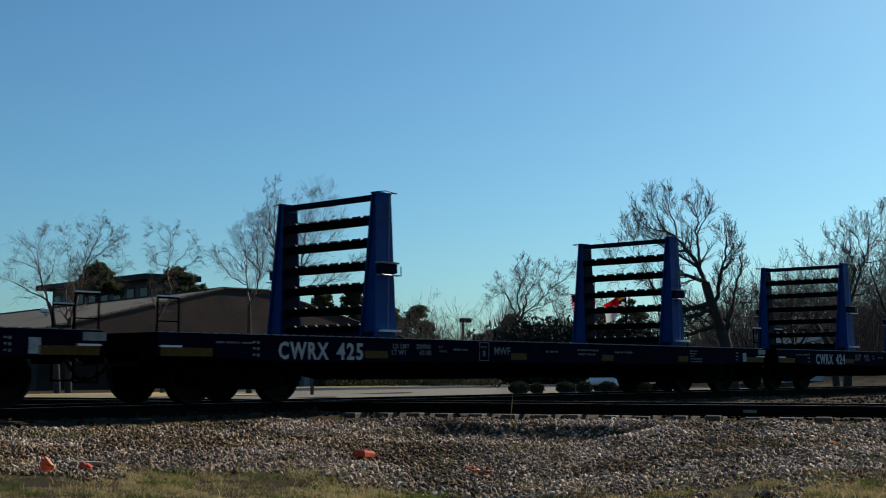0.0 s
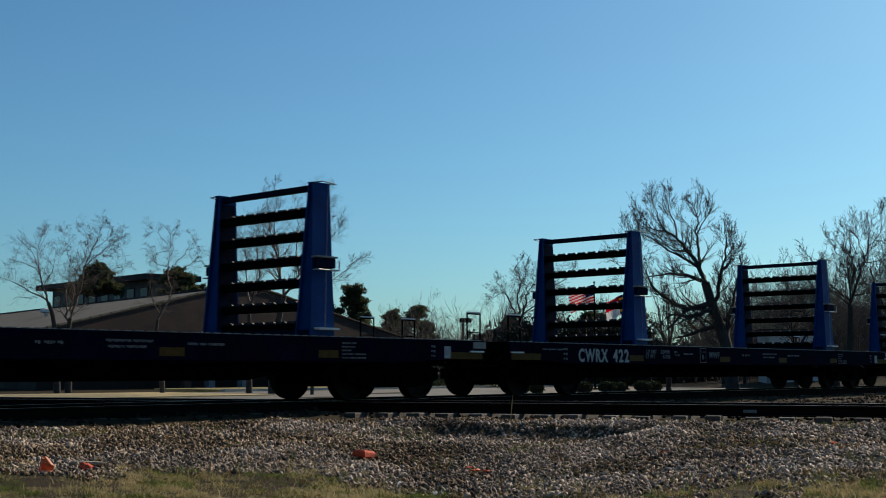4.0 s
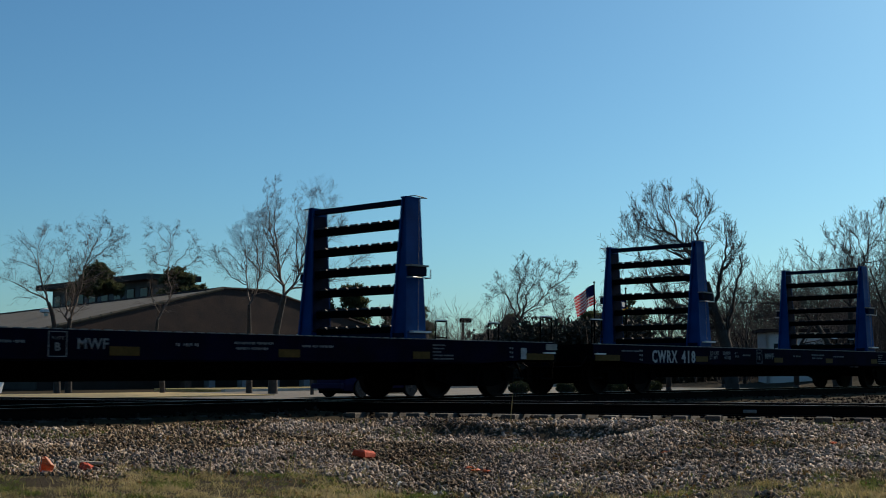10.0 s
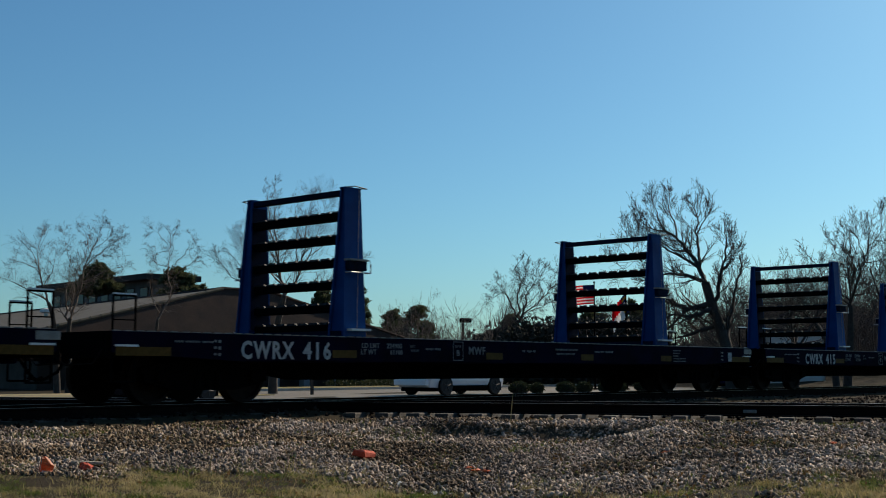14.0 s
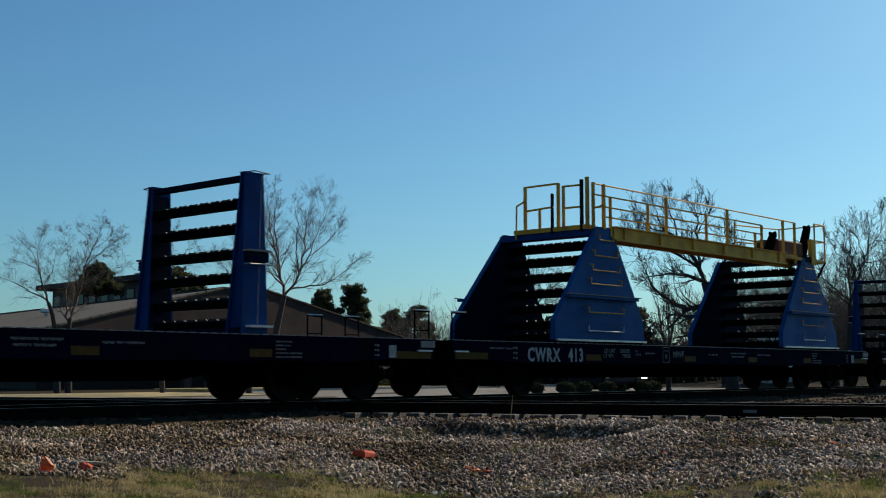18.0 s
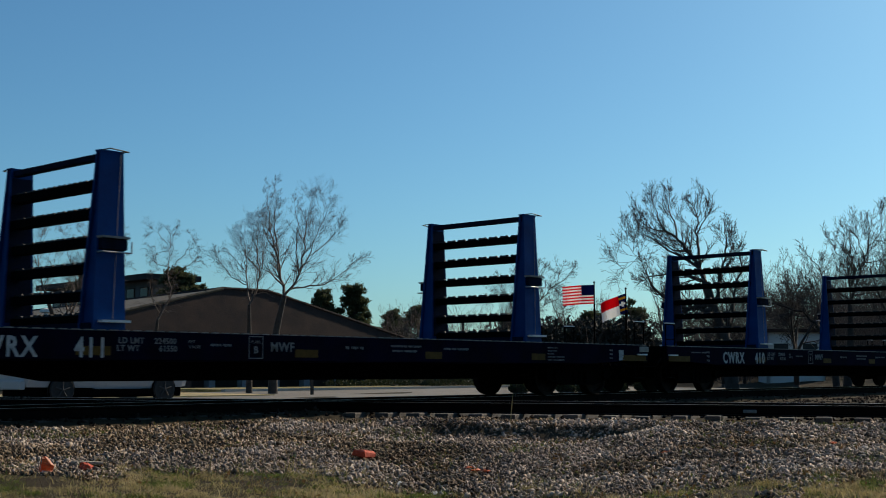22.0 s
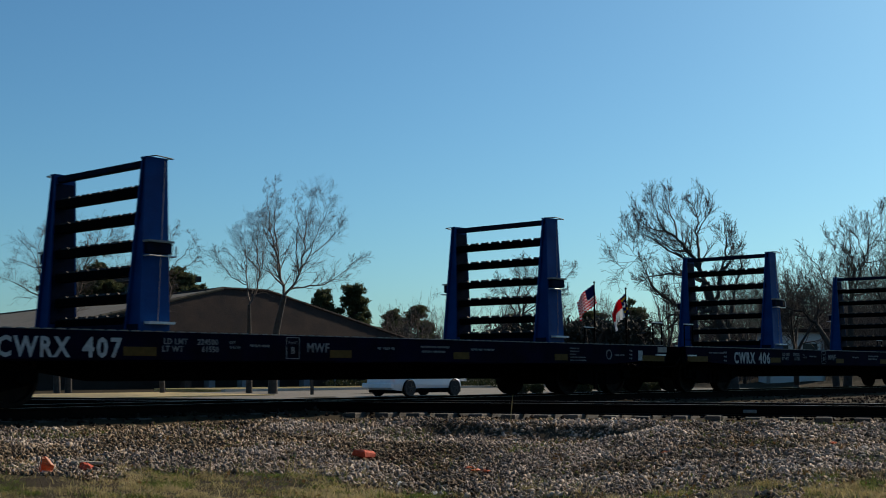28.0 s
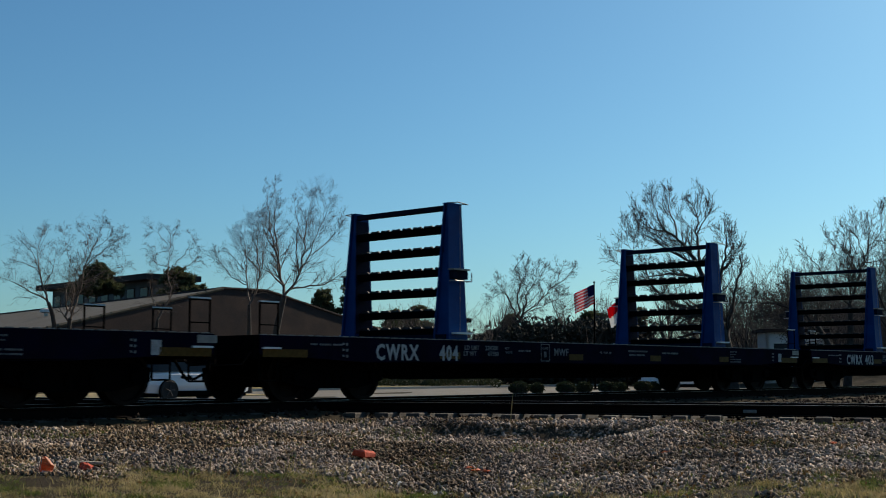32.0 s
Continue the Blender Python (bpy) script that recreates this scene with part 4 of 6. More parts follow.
led_tree(15, 56.0, 13.12, 0.3, [[(0.0, 0.4), (-0.27, 2.19), (-0.8, 3.86), (-1.13, 5.02)], [(-1.13, 5.02), (-1.4, 5.88), (-1.77, 6.66), (-2.2, 7.23), (-2.84, 7.57), (-3.41, 7.75), (-3.84, 8.2)], [(-2.2, 7.23), (-2.24, 8.01), (-2.38, 8.72), (-2.31, 9.43)], [(-2.64, 7.49), (-2.89, 8.01), (-3.03, 8.67), (-3.13, 9.17)], [(-3.31, 7.73), (-3.61, 8.35), (-3.97, 8.54)], [(-1.33, 5.67), (-1.28, 6.58), (-1.34, 7.49), (-1.2, 8.14), (-1.47, 8.88)], [(-1.29, 7.36), (-0.97, 8.01), (-0.88, 8.51)], [(-1.2, 8.14), (-1.1, 8.93)], [(-1.4, 5.8), (-2.09, 6.19), (-2.86, 6.71), (-3.37, 7.1), (-3.88, 7.36)], [(-1.77, 6.58), (-2.34, 6.58), (-3.06, 6.99)]] + [[(-1.13, 5.02), (-2.11, 5.33), (-3.14, 5.36), (-4.18, 5.07)], [(-0.89, 4.12), (-2.01, 3.78), (-2.9, 4.25), (-3.54, 4.81), (-4.04, 5.93)], [(-4.04, 5.93), (-4.55, 6.32), (-4.85, 7.1), (-4.71, 7.83)], [(-4.11, 6.01), (-4.23, 6.84), (-4.06, 7.93)], [(-4.29, 6.14), (-4.95, 5.59), (-5.35, 6.06)], [(-0.8, 3.86), (-1.76, 3.47), (-2.79, 3.52), (-3.39, 3.09)], [(-0.56, 3.09), (-1.64, 2.7), (-2.63, 2.44)], [(-0.8, 3.86), (-0.56, 5.28), (-0.4, 6.58), (-0.54, 7.31)], [(-0.5, 5.54), (-0.07, 6.19), (-0.16, 6.97)], [(-0.27, 2.19), (0.2, 4.5), (0.49, 5.8), (0.42, 6.37)], [(-2.01, 3.78), (-2.67, 3.09), (-3.19, 2.7)]], "broad leaning leafless tree with dense wavy branches", twig=1.25, heavy=0.6, least=0.0062, dense=1.15, up=0.17, wavy=0.04, kinks=0.08, twist=0.72, wood=SHADETWIG)
bare_tree(16, 58.0, 10.6, 6.0, 3.0, 3, "leafless tree with upswept branches", 3, 0.08, 0.14, 0.8, 1.5, 0.12, 0.5)
bare_tree(17, 66.0, 18.9, 7.4, 4.6, 4, "leafless tree with dense upswept branches", 4, 0.06, 0.13, 0.8, 1.8, 0.15, 0.6, least=0.006)
led_tree(18, 62.0, 20.31, 0.22, [[(0.0, 0.33), (0.22, 2.6), (0.27, 4.31)], [(0.27, 4.31), (0.6, 5.45), (0.86, 6.46), (1.09, 7.46), (1.04, 8.56)], [(0.27, 4.31), (0.11, 5.45), (0.12, 6.6), (-0.06, 7.46), (-0.38, 7.98)], [(0.2, 4.59), (-0.69, 5.45), (-1.09, 6.31), (-1.56, 6.95)], [(0.27, 4.31), (-0.42, 4.88), (-1.27, 5.22)], [(0.86, 6.43), (1.63, 6.51), (2.28, 6.95)], [(0.56, 5.37), (1.45, 5.45), (2.42, 6.03)], [(0.86, 6.6), (0.52, 7.46), (0.26, 8.27)], [(1.06, 7.23), (1.62, 7.9), (1.78, 9.08)], [(0.11, 6.31), (-0.42, 6.89), (-0.68, 7.61)], [(0.37, 4.74), (1.15, 4.88), (2.01, 5.02)]], "broad leafless tree with dense upswept branches", twig=1.4, heavy=0.52, least=0.0062, dense=1.1, up=0.15, wavy=0.04, kinks=0.08, twist=0.72, wood=SHADETWIG)
led_tree(31, 61.0, 19.42, 0.17, [[(0.00, 0.35), (-0.17, 1.96), (-0.86, 3.24)], [(-0.86, 3.24), (-1.79, 4.00), (-3.08, 4.37), (-4.65, 4.45)], [(-1.79, 4.00), (-2.70, 3.80), (-3.88, 3.64)], [(-0.86, 3.24), (-0.65, 4.53), (-0.96, 5.44)], [(-2.41, 4.17), (-3.18, 4.76), (-3.93, 4.96)], [(-1.25, 3.55), (-1.55, 4.53), (-2.04, 5.04)]], "low leafless tree with a long drooping limb", twig=1.1, heavy=0.62, least=0.006, dense=1.6, up=0.03, wavy=0.05, kinks=0.12, twist=0.9, wood=SHADETWIG)
bare_tree(28, 61.0, 22.6, 8.8, 4.6, 4, "tall leafless tree with upswept branches", 4, 0.09, 0.13, 0.8, 1.8, 0.18, 0.45, least=0.006)
bare_tree(19, 70.0, 15.9, 6.2, 2.6, 3, "slim leafless tree in the thicket", 4, 0.12, 0.10, 0.7, 1.5, 0.10, 0.3)
bare_tree(20, 72.0, 17.6, 5.9, 3.0, 3, "slim leafless tree in the thicket", 4, 0.12, 0.10, 0.7, 1.5, 0.10, 0.35)
led_tree(21, 80.0, 5.05, 0.2, [[(0.0, 0.43), (-0.13, 2.7), (-0.16, 3.98)], [(-0.16, 3.98), (-0.23, 5.64), (0.0, 6.85), (-0.36, 7.48), (0.01, 8.15)], [(-0.16, 3.8), (0.21, 5.05), (0.4, 5.97), (0.15, 6.85), (0.34, 7.85)], [(0.1, 4.53), (1.43, 5.64), (2.21, 6.56), (2.96, 7.0), (3.67, 7.85)], [(0.37, 6.0), (0.85, 6.85), (1.12, 7.71)], [(1.51, 5.75), (1.29, 6.85), (1.67, 7.71)], [(-0.2, 4.53), (-0.81, 5.64), (-1.11, 6.0), (-1.88, 5.64)], [(-0.81, 5.64), (-1.36, 6.56), (-1.51, 6.82)], [(2.36, 6.63), (2.74, 7.48), (2.93, 7.93)], [(0.69, 4.9), (1.98, 5.45), (3.02, 6.0)]], "leafless tree with long wavy limbs", twig=1.2, heavy=0.55, least=0.0058, dense=1.0, up=0.08, wavy=0.07, kinks=0.13, twist=0.8, wood=SHADETWIG)
bare_tree(22, 84.0, 8.1, 7.0, 3.0, 2, "leafless tree with wavy limbs", 4, 0.05, 0.15, 0.8, 2.4, 0.12, 0.4)
bare_tree(23, 83.0, 4.0, 6.2, 2.8, 2, "leafless tree with wavy limbs", 4, 0.05, 0.15, 0.8, 2.2, 0.11, 0.5)
bare_tree(24, 92.0, -1.9, 7.1, 3.4, 3, "small leafless tree far behind the road", 3, 0.05, 0.12, 0.8, 1.4, 0.10, 0.5)
bare_tree(30, 94.0, -0.5, 6.0, 3.2, 3, "small leafless tree far behind the road", 3, 0.06, 0.12, 0.8, 1.4, 0.10, 0.5)
bare_tree(25, 95.0, -4.2, 6.4, 3.0, 3, "small leafless tree far behind the road", 3, 0.05, 0.12, 0.8, 1.4, 0.10, 0.5)
bare_tree(26, 84.0, 11.0, 6.4, 3.0, 2, "leafless tree behind the flags", 4, 0.07, 0.12, 0.7, 1.4, 0.10, 0.4)
bare_tree(27, 96.0, -33.4, 5.6, 4.0, 3, "small leafless tree beside the hall", 3, 0.05, 0.12, 0.8, 1.4, 0.10, 0.5)


def thicket():
    """Bare saplings and brush behind the road, too many to count."""
    rnd = random.Random(5)
    f = Twigs()
    for i in range(570):
        d = rnd.uniform(76, 104)
        right = i < 450
        l = (rnd.uniform(0.205, 0.41) if right else rnd.uniform(-0.04, 0.21)) * d
        h = rnd.uniform(4.0, 7.6) if l > 0.29 * d else rnd.uniform(3.6, 6.6) if l > 0.235 * d else rnd.uniform(2.6, 5.2) if right else rnd.uniform(2.4, 4.6)
        p = Vector(out(d, l, -0.5))
        grow(f, p, Vector((rnd.gauss(0, 0.12), rnd.gauss(0, 0.12), 1)).normalized(), h * 0.9, 0.05, 3 if i % 3 == 0 else 2, rnd, 0.08, 0.09, 0.6, 0.007)
    ob = new("thicket", f.mesh("thicket", THICKET))
    tagged(ob, "brown leafless thicket of saplings", "thicket", "", "stuff")


thicket()


def tufts(n, rad, size, rnd, hollow=0.55):
    """Small leaf blades scattered over a lump; three corners each."""
    d = rnd.normal(size=(n, 3))
    d /= np.linalg.norm(d, axis=1)[:, None]
    c = d * (hollow + (1 - hollow) * rnd.random((n, 1)) ** 0.6) * np.asarray(rad)
    a, b = rnd.normal(size=(n, 3)) * size, rnd.normal(size=(n, 3)) * size
    return np.stack([c - a * 0.5, c + a * 0.5, c + b], 1).reshape(-1, 3)


def evergreen(seed, d, l, height, width, low, label, z=-0.5):
    rnd = np.random.default_rng(seed)
    tree = thing("pine_tree", Matrix.Translation(out(d, l, z)), label, "tree", "dark evergreen trees")
    part("trunk", Form().tube((0, 0, -0.3), (0, 0, height * 0.9), 0.22, 0.06, 8), BARK, tree)
    vs, limbs = [], Form()
    for i in range(64):
        h = low + (height - low) * (i + 0.5) / 64 * rnd.uniform(0.9, 1.05)
        w = width * 0.5 * (1 - 0.75 * ((h - low) / (height - low)) ** 1.6) * rnd.uniform(0.15, 1.1) ** 0.8
        a = rnd.uniform(0, 6.28)
        c = np.array((math.cos(a) * w, math.sin(a) * w, h))
        limbs.tube((0, 0, h - 0.4), tuple(c), 0.05, 0.02, 4)
        k = rnd.uniform(0.5, 1.5)
        vs.append(tufts(int(190 * k), (width * 0.15 * k, width * 0.15 * k, height * 0.022 + 0.10), 0.13, rnd, 0.05) + c + rnd.normal(0, 0.12, 3))
    part("limbs", limbs, BARK, tree)
    v = np.concatenate(vs)
    arrays("crown", v, np.arange(len(v)).reshape(-1, 3), NEEDLE, "", parent=tree)
    return tree


PINE = "dark green pine with an uneven crown"
evergreen(31, 103, -29.1, 9.8, 3.6, 7.5, PINE)
evergreen(32, 101, -22.0, 9.2, 4.4, 6.4, PINE)
evergreen(33, 101, -20.6, 8.2, 3.4, 5.0, PINE)
evergreen(34, 96, -9.3, 7.2, 2.8, 2.5, PINE)
evergreen(35, 96, -6.9, 7.5, 3.4, 2.2, PINE)
evergreen(36, 110, -4.4, 6.4, 3.6, 1.5, PINE)
evergreen(29, 112, -2.3, 6.9, 4.0, 1.2, PINE)
evergreen(37, 110, 6.0, 5.6, 3.6, 1.0, PINE)
evergreen(38, 100, 15.4, 6.2, 4.0, 1.0, PINE)
evergreen(39, 104, 12.6, 5.9, 3.4, 1.0, PINE)


def far_woods():
    rnd = np.random.default_rng(8)
    vs = []
    for i in range(420):
        d = rnd.uniform(118, 150)
        l = rnd.uniform(-0.14, 0.42) * d
        h = rnd.uniform(4.5, 8.0) if l > 0.3 * d else rnd.uniform(2.4, 4.4) if l > 0.16 * d else rnd.uniform(4.2, 6.4) if l > 0.03 * d else rnd.uniform(2.0, 4.6)
        vs.append(tufts(190, (2.4, 2.4, h * 0.5), 0.42, rnd, 0.1) + np.array(out(d, l, h * 0.5 - 0.6)))
    v = np.concatenate(vs)
    arrays("far_woods", v, np.arange(len(v)).reshape(-1, 3), mat("winter_woods", (0.038, 0.034, 0.028), 0.9, var=0.5, scale=0.2, island=0.4, bump=0), "stuff", "brown and green winter woods far off", "woods")


far_woods()


def near_woods():
    """An unseen dark wood added to dim the skylight, behind the crossing line, beside and behind the viewer."""
    rnd = np.random.default_rng(15)
    vs = []
    for x0, x1, y0, y1, n in ((-26, -14, -40, 9, 260), (-26, -14, 50, 90, 160)):
        for i in range(n):
            h = rnd.uniform(3, 15)
            vs.append(tufts(60, (2.2, 2.2, 2.0), 0.9, rnd, 0.1) + np.array((rnd.uniform(x0, x1), rnd.uniform(y0, y1), h - 1.5)))
    v = np.concatenate(vs)
    arrays("near_woods", v, np.arange(len(v)).reshape(-1, 3), NEEDLE, "stuff", "unseen dark evergreen wood added to dim the skylight", "woods")


near_woods()


# ---- shrubs, kerbside ----
def shrub(seed, d, l, w, h, label="round clipped evergreen shrub"):
    rnd = np.random.default_rng(seed)
    s = thing("shrub", Matrix.Translation(out(d, l, -0.46)), label, "shrub", "clipped shrubs along the road")
    core = Form().lathe([(0.05, 0.0), (w * 0.40, h * 0.12), (w * 0.44, h * 0.45), (w * 0.34, h * 0.78), (0.05, h * 0.9)], "z", 12)
    part("stem", core, BARK, s)
    v = tufts(1500, (w * 0.5, w * 0.5, h * 0.5), 0.05, rnd, 0.86) + np.array((0, 0, h * 0.5))
    arrays("leaves", v, np.arange(len(v)).reshape(-1, 3), SHRUB, "", parent=s)


for i, (d, l, w, h) in enumerate(((54, 3.33, 0.88, 0.5), (55.5, 4.21, 0.62, 0.44), (55, 5.49, 0.86, 0.49), (57, 6.51, 0.72, 0.46), (57.5, 7.65, 0.8, 0.49), (60, 8.61, 0.58, 0.44), (60.5, 9.8, 0.82, 0.49), (62.5, 10.73, 0.66, 0.44))):
    shrub(40 + i, d * 0.965, l * 0.965, w, h)


def brush(name, seed, places, size, n, material, label):
    rnd = np.random.default_rng(seed)
    vs = []
    for d0, d1, l0, l1, h in places:
        for i in range(n):
            d, l = rnd.uniform(d0, d1), rnd.uniform(l0, l1)
            vs.append(tufts(60, (0.7, 0.7, h * 0.5), size, rnd, 0.2) + np.array(out(d, l, -0.4 + h * 0.5)))
    v = np.concatenate(vs)
    return arrays(name, v, np.arange(len(v)).reshape(-1, 3), material, "stuff", label, "brush")


brush("ivy", 61, ((70, 74, -6.5, 3.0, 0.45),), 0.10, 60, SHRUB, "low green ivy behind the kerb")
brush("hedge", 62, ((78, 84, -7.0, 16.0, 1.5), (79, 83, 3.4, 7.5, 3.6), (79, 83, 5.0, 12.8, 4.5), (79, 83, 8.5, 13.5, 4.3), (80, 86, 12.0, 17.5, 1.8)), 0.16, 210, mat("hedge_leaves", (0.034, 0.032, 0.020), 0.8, var=0.5, island=0.4, bump=0), "dark ragged hedge behind the road")


# ---- buildings ----
def wall_box(name, parent, corners, z0, z1, material, t=0.2, label=""):
    """Walls round a four-cornered plan, anticlockwise."""
    f = Form()
    n = len(corners)
    for i in range(n):
        a, b = Vector((*corners[i], 0)), Vector((*corners[(i + 1) % n], 0))
        d = (b - a).normalized()
        m = Vector((-d.y, d.x, 0)) * t
        f.hull8([(*p.xy, z) for z in (z0, z1) for p in (a, b, b + m, a + m)])
    return part(name, f, material, parent, label)


def hip_hall():
    """A low hall with a broad hipped roof, shade and sun put into its colours: its end towards the road dark and its
    long side pale, and a porch on posts.
    """
    b = thing("hall", pose(0, 0, 0), "low brown hall with a broad hipped shingle roof and porch posts", "building")
    u, v = np.array((0.68, 0.73)), np.array((0.80, -0.60))      # along the porch, and back along the ridge, in (ahead, right)
    L = np.array((60.0, -20.0))
    W, LEN, ZE, ZR, BACK = 24.3, 46.0, 2.33, 5.10, 1.0
    P = lambda a, c, z: out(*(L + u * a + v * c), z)
    wall_box("wall", b, [P(1.2, 2.6, 0)[:2], P(W - 1.2, 2.6, 0)[:2], P(W - 1.2, LEN, 0)[:2], P(1.2, LEN, 0)[:2]], -0.5, ZE, SIDING)
    r0, r1, e0, e1 = 11.4, 14.35, -0.5, W + 0.5

    def slope(c, material, label=""):
        lo = [(x, y, z - 0.16) for x, y, z in c]
        return part("roof_slope", Form().hull8(lo + c), material, b, label)

    # one roof: shade is put into the end slope's colour, light into the side's
    slope([P(e0, -0.2, ZE), P(e1, -0.2, ZE), P(r1, BACK, ZR), P(r0, BACK, ZR)], ROOF, "dark brown weathered shingle slope with shade in its colour")
    slope([P(e0, -0.2, ZE), P(r0, BACK, ZR), P(r0, LEN, ZR), P(e0, LEN, ZE)], ROOFLIT, "weathered roof slope, pale with sunlight in its colour")
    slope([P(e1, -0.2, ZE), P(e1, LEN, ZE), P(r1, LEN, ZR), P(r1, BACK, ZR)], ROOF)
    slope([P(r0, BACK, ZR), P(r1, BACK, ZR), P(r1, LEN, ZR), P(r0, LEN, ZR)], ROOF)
    for p, q in ((P(e0, -0.2, ZE), P(r0, BACK, ZR)), (P(r0, BACK, ZR), P(r1, BACK, ZR)), (P(r1, BACK, ZR), P(e1, -0.2, ZE)), (P(r0, BACK, ZR), P(r0, LEN, ZR))):
        p, q = Vector(p), Vector(q)
        n = max(2, int((q - p).length / 0.6))
        rnd = random.Random(n)
        f = Form()
        for i in range(n):
            f.tube(p.lerp(q, i / n), p.lerp(q, (i + 1.06) / n), 0.10 + rnd.uniform(0, 0.015), 0.085, 6)
        part("ridge_cap", f, ROOFLIT if p.z < q.z else ROOF, b)
    for a0, a1, c0, c1 in ((e0, e1, -0.24, -0.2), (e0 - 0.04, e0, -0.2, LEN)):
        part("fascia", Form().hull8([P(a0, c0, ZE - 0.26), P(a1, c0, ZE - 0.26), P(a1, c1, ZE - 0.26), P(a0, c1, ZE - 0.26), P(a0, c0, ZE + 0.02), P(a1, c0, ZE + 0.02), P(a1, c1, ZE + 0.02), P(a0, c1, ZE + 0.02)]), SIDING, b)
    vent = P(6.4, 16.0, 3.95)
    part("roof_vent", Form().lathe([(0.12, -0.4), (0.12, 0.18), (0.42, 0.22), (0.36, 0.40), (0.05, 0.48)], "z", 12, vent), TRIM, b, "white domed roof vent")
    for a in (8.95, 10.45, 12.6, 14.75, 16.9, 19.05):
        x, y, _ = P(a, 0.7, 0)
        part("porch_post", Form().box(x - 0.22, x + 0.22, y - 0.22, y + 0.22, -0.5, ZE - 0.2, 0.02), BRICKPIER if a < 9 else GREYWALL, b, "brown brick pier" if a < 9 else "pale grey square porch post")
    part("porch_beam", Form().hull8([P(0.6, 0.45, ZE - 0.42), P(W - 0.6, 0.45, ZE - 0.42), P(W - 0.6, 0.8, ZE - 0.42), P(0.6, 0.8, ZE - 0.42), P(0.6, 0.45, ZE - 0.17), P(W - 0.6, 0.45, ZE - 0.17), P(W - 0.6, 0.8, ZE - 0.17), P(0.6, 0.8, ZE - 0.17)]), SIDING, b)


hip_hall()


def block(name, label, L, R, depth, z1, material, roof, over=0.9, wins=8, z0=-0.5, thick=0.45, winz=(0.35, 0.8)):
    """A plain block between two front corners (ahead, right), with eaves and a window row."""
    b = thing(name, pose(0, 0, 0), label, "building")
    L, R = np.array(L, float), np.array(R, float)
    n = np.linalg.norm(R - L)
    u = (R - L) / n
    v = np.array((-u[1], u[0])) if -u[1] * L[0] + u[0] * L[1] > 0 else np.array((u[1], -u[0]))
    P = lambda a, c, z: out(*(L + u * a + v * c), z)
    pts = [P(0, 0, 0)[:2], P(n, 0, 0)[:2], P(n, depth, 0)[:2], P(0, depth, 0)[:2]]
    wall_box("wall", b, pts, z0, z1, material)
    c = [P(-over, -over, z1), P(n + over, -over, z1), P(n + over, depth + over, z1), P(-over, depth + over, z1)]
    part("roof", Form().hull8(c + [(x, y, z + thick) for x, y, z in c]), roof, b)
    for i in range(wins):
        a = n * (i + 0.25) / wins
        w = n / wins * 0.5
        za, zb = z0 + (z1 - z0) * winz[0], z0 + (z1 - z0) * winz[1]
        q = lambda d0, d1, a0, a1, e0, e1: Form().hull8([P(a0, d0, e0), P(a1, d0, e0), P(a1, d1, e0), P(a0, d1, e0), P(a0, d0, e1), P(a1, d0, e1), P(a1, d1, e1), P(a0, d1, e1)])
        fr = part("window", q(-0.06, 0.02, a - 0.08, a + w + 0.08, za - 0.08, zb + 0.08), TRIM if material is PALEWALL else SIDING, b)
        part("pane", q(-0.075, -0.055, a, a + w, za, zb), GLASS, fr)
    return b


block("office_building", "grey two-storey building with wide flat eaves", (120, -38.2), (106, -25.2), 3, 8.3, OFFICE, SIDING, 1.2, 8, -0.5, 0.5, (0.60, 0.93))
block("white_shed", "small white shed among bare trees", (72, 18.9), (72, 22.3), 2, 2.75, PALEWALL, ROOF, 0.25, 2, -0.5, 0.2)


def lamp_post():
    t = thing("parking_lamp", Matrix.Translation(out(98, 1.6, -0.5)), "dark parking lot lamp on a square pole", "lamp post")
    part("pole", Form().box(-0.07, 0.07, -0.07, 0.07, 0, 5.0), UNDER, t)
    part("lamp_head", Form().box(-0.15, 0.75, -0.25, 0.25, 4.85, 5.2, 0.04), UNDER, t)


lamp_post()


def sign_post():
    t = thing("marker_post", Matrix.Translation(out(50, -5.3, -0.45)), "thin brown roadside marker post", "post")
    part("post", Form().box(-0.05, 0.05, -0.05, 0.05, 0, 1.1), BARK, t)


sign_post()


# ---- flags ----
def flagpole(d, l, top):
    t = thing("flagpole", Matrix.Translation(out(d, l, -0.45)), "slender dark metal flagpole with a ball finial", "flagpole", "flagpoles")
    part("pole", Form().tube((0, 0, 0), (0, 0, top), 0.055, 0.03, 8), UNDER, t)
    part("finial", Form().lathe([(0.01, top), (0.06, top + 0.04), (0.06, top + 0.09), (0.01, top + 0.13)], "z", 8), UNDER, t)
    part("foot", Form().lathe([(0.16, 0), (0.16, 0.06), (0.07, 0.1)], "z", 10), UNDER, t)


flagpole(63, 7.77, 5.42)
flagpole(63, 9.39, 5.1)
FLAG_N, FLAG_H = 10, 0.98
strips = []


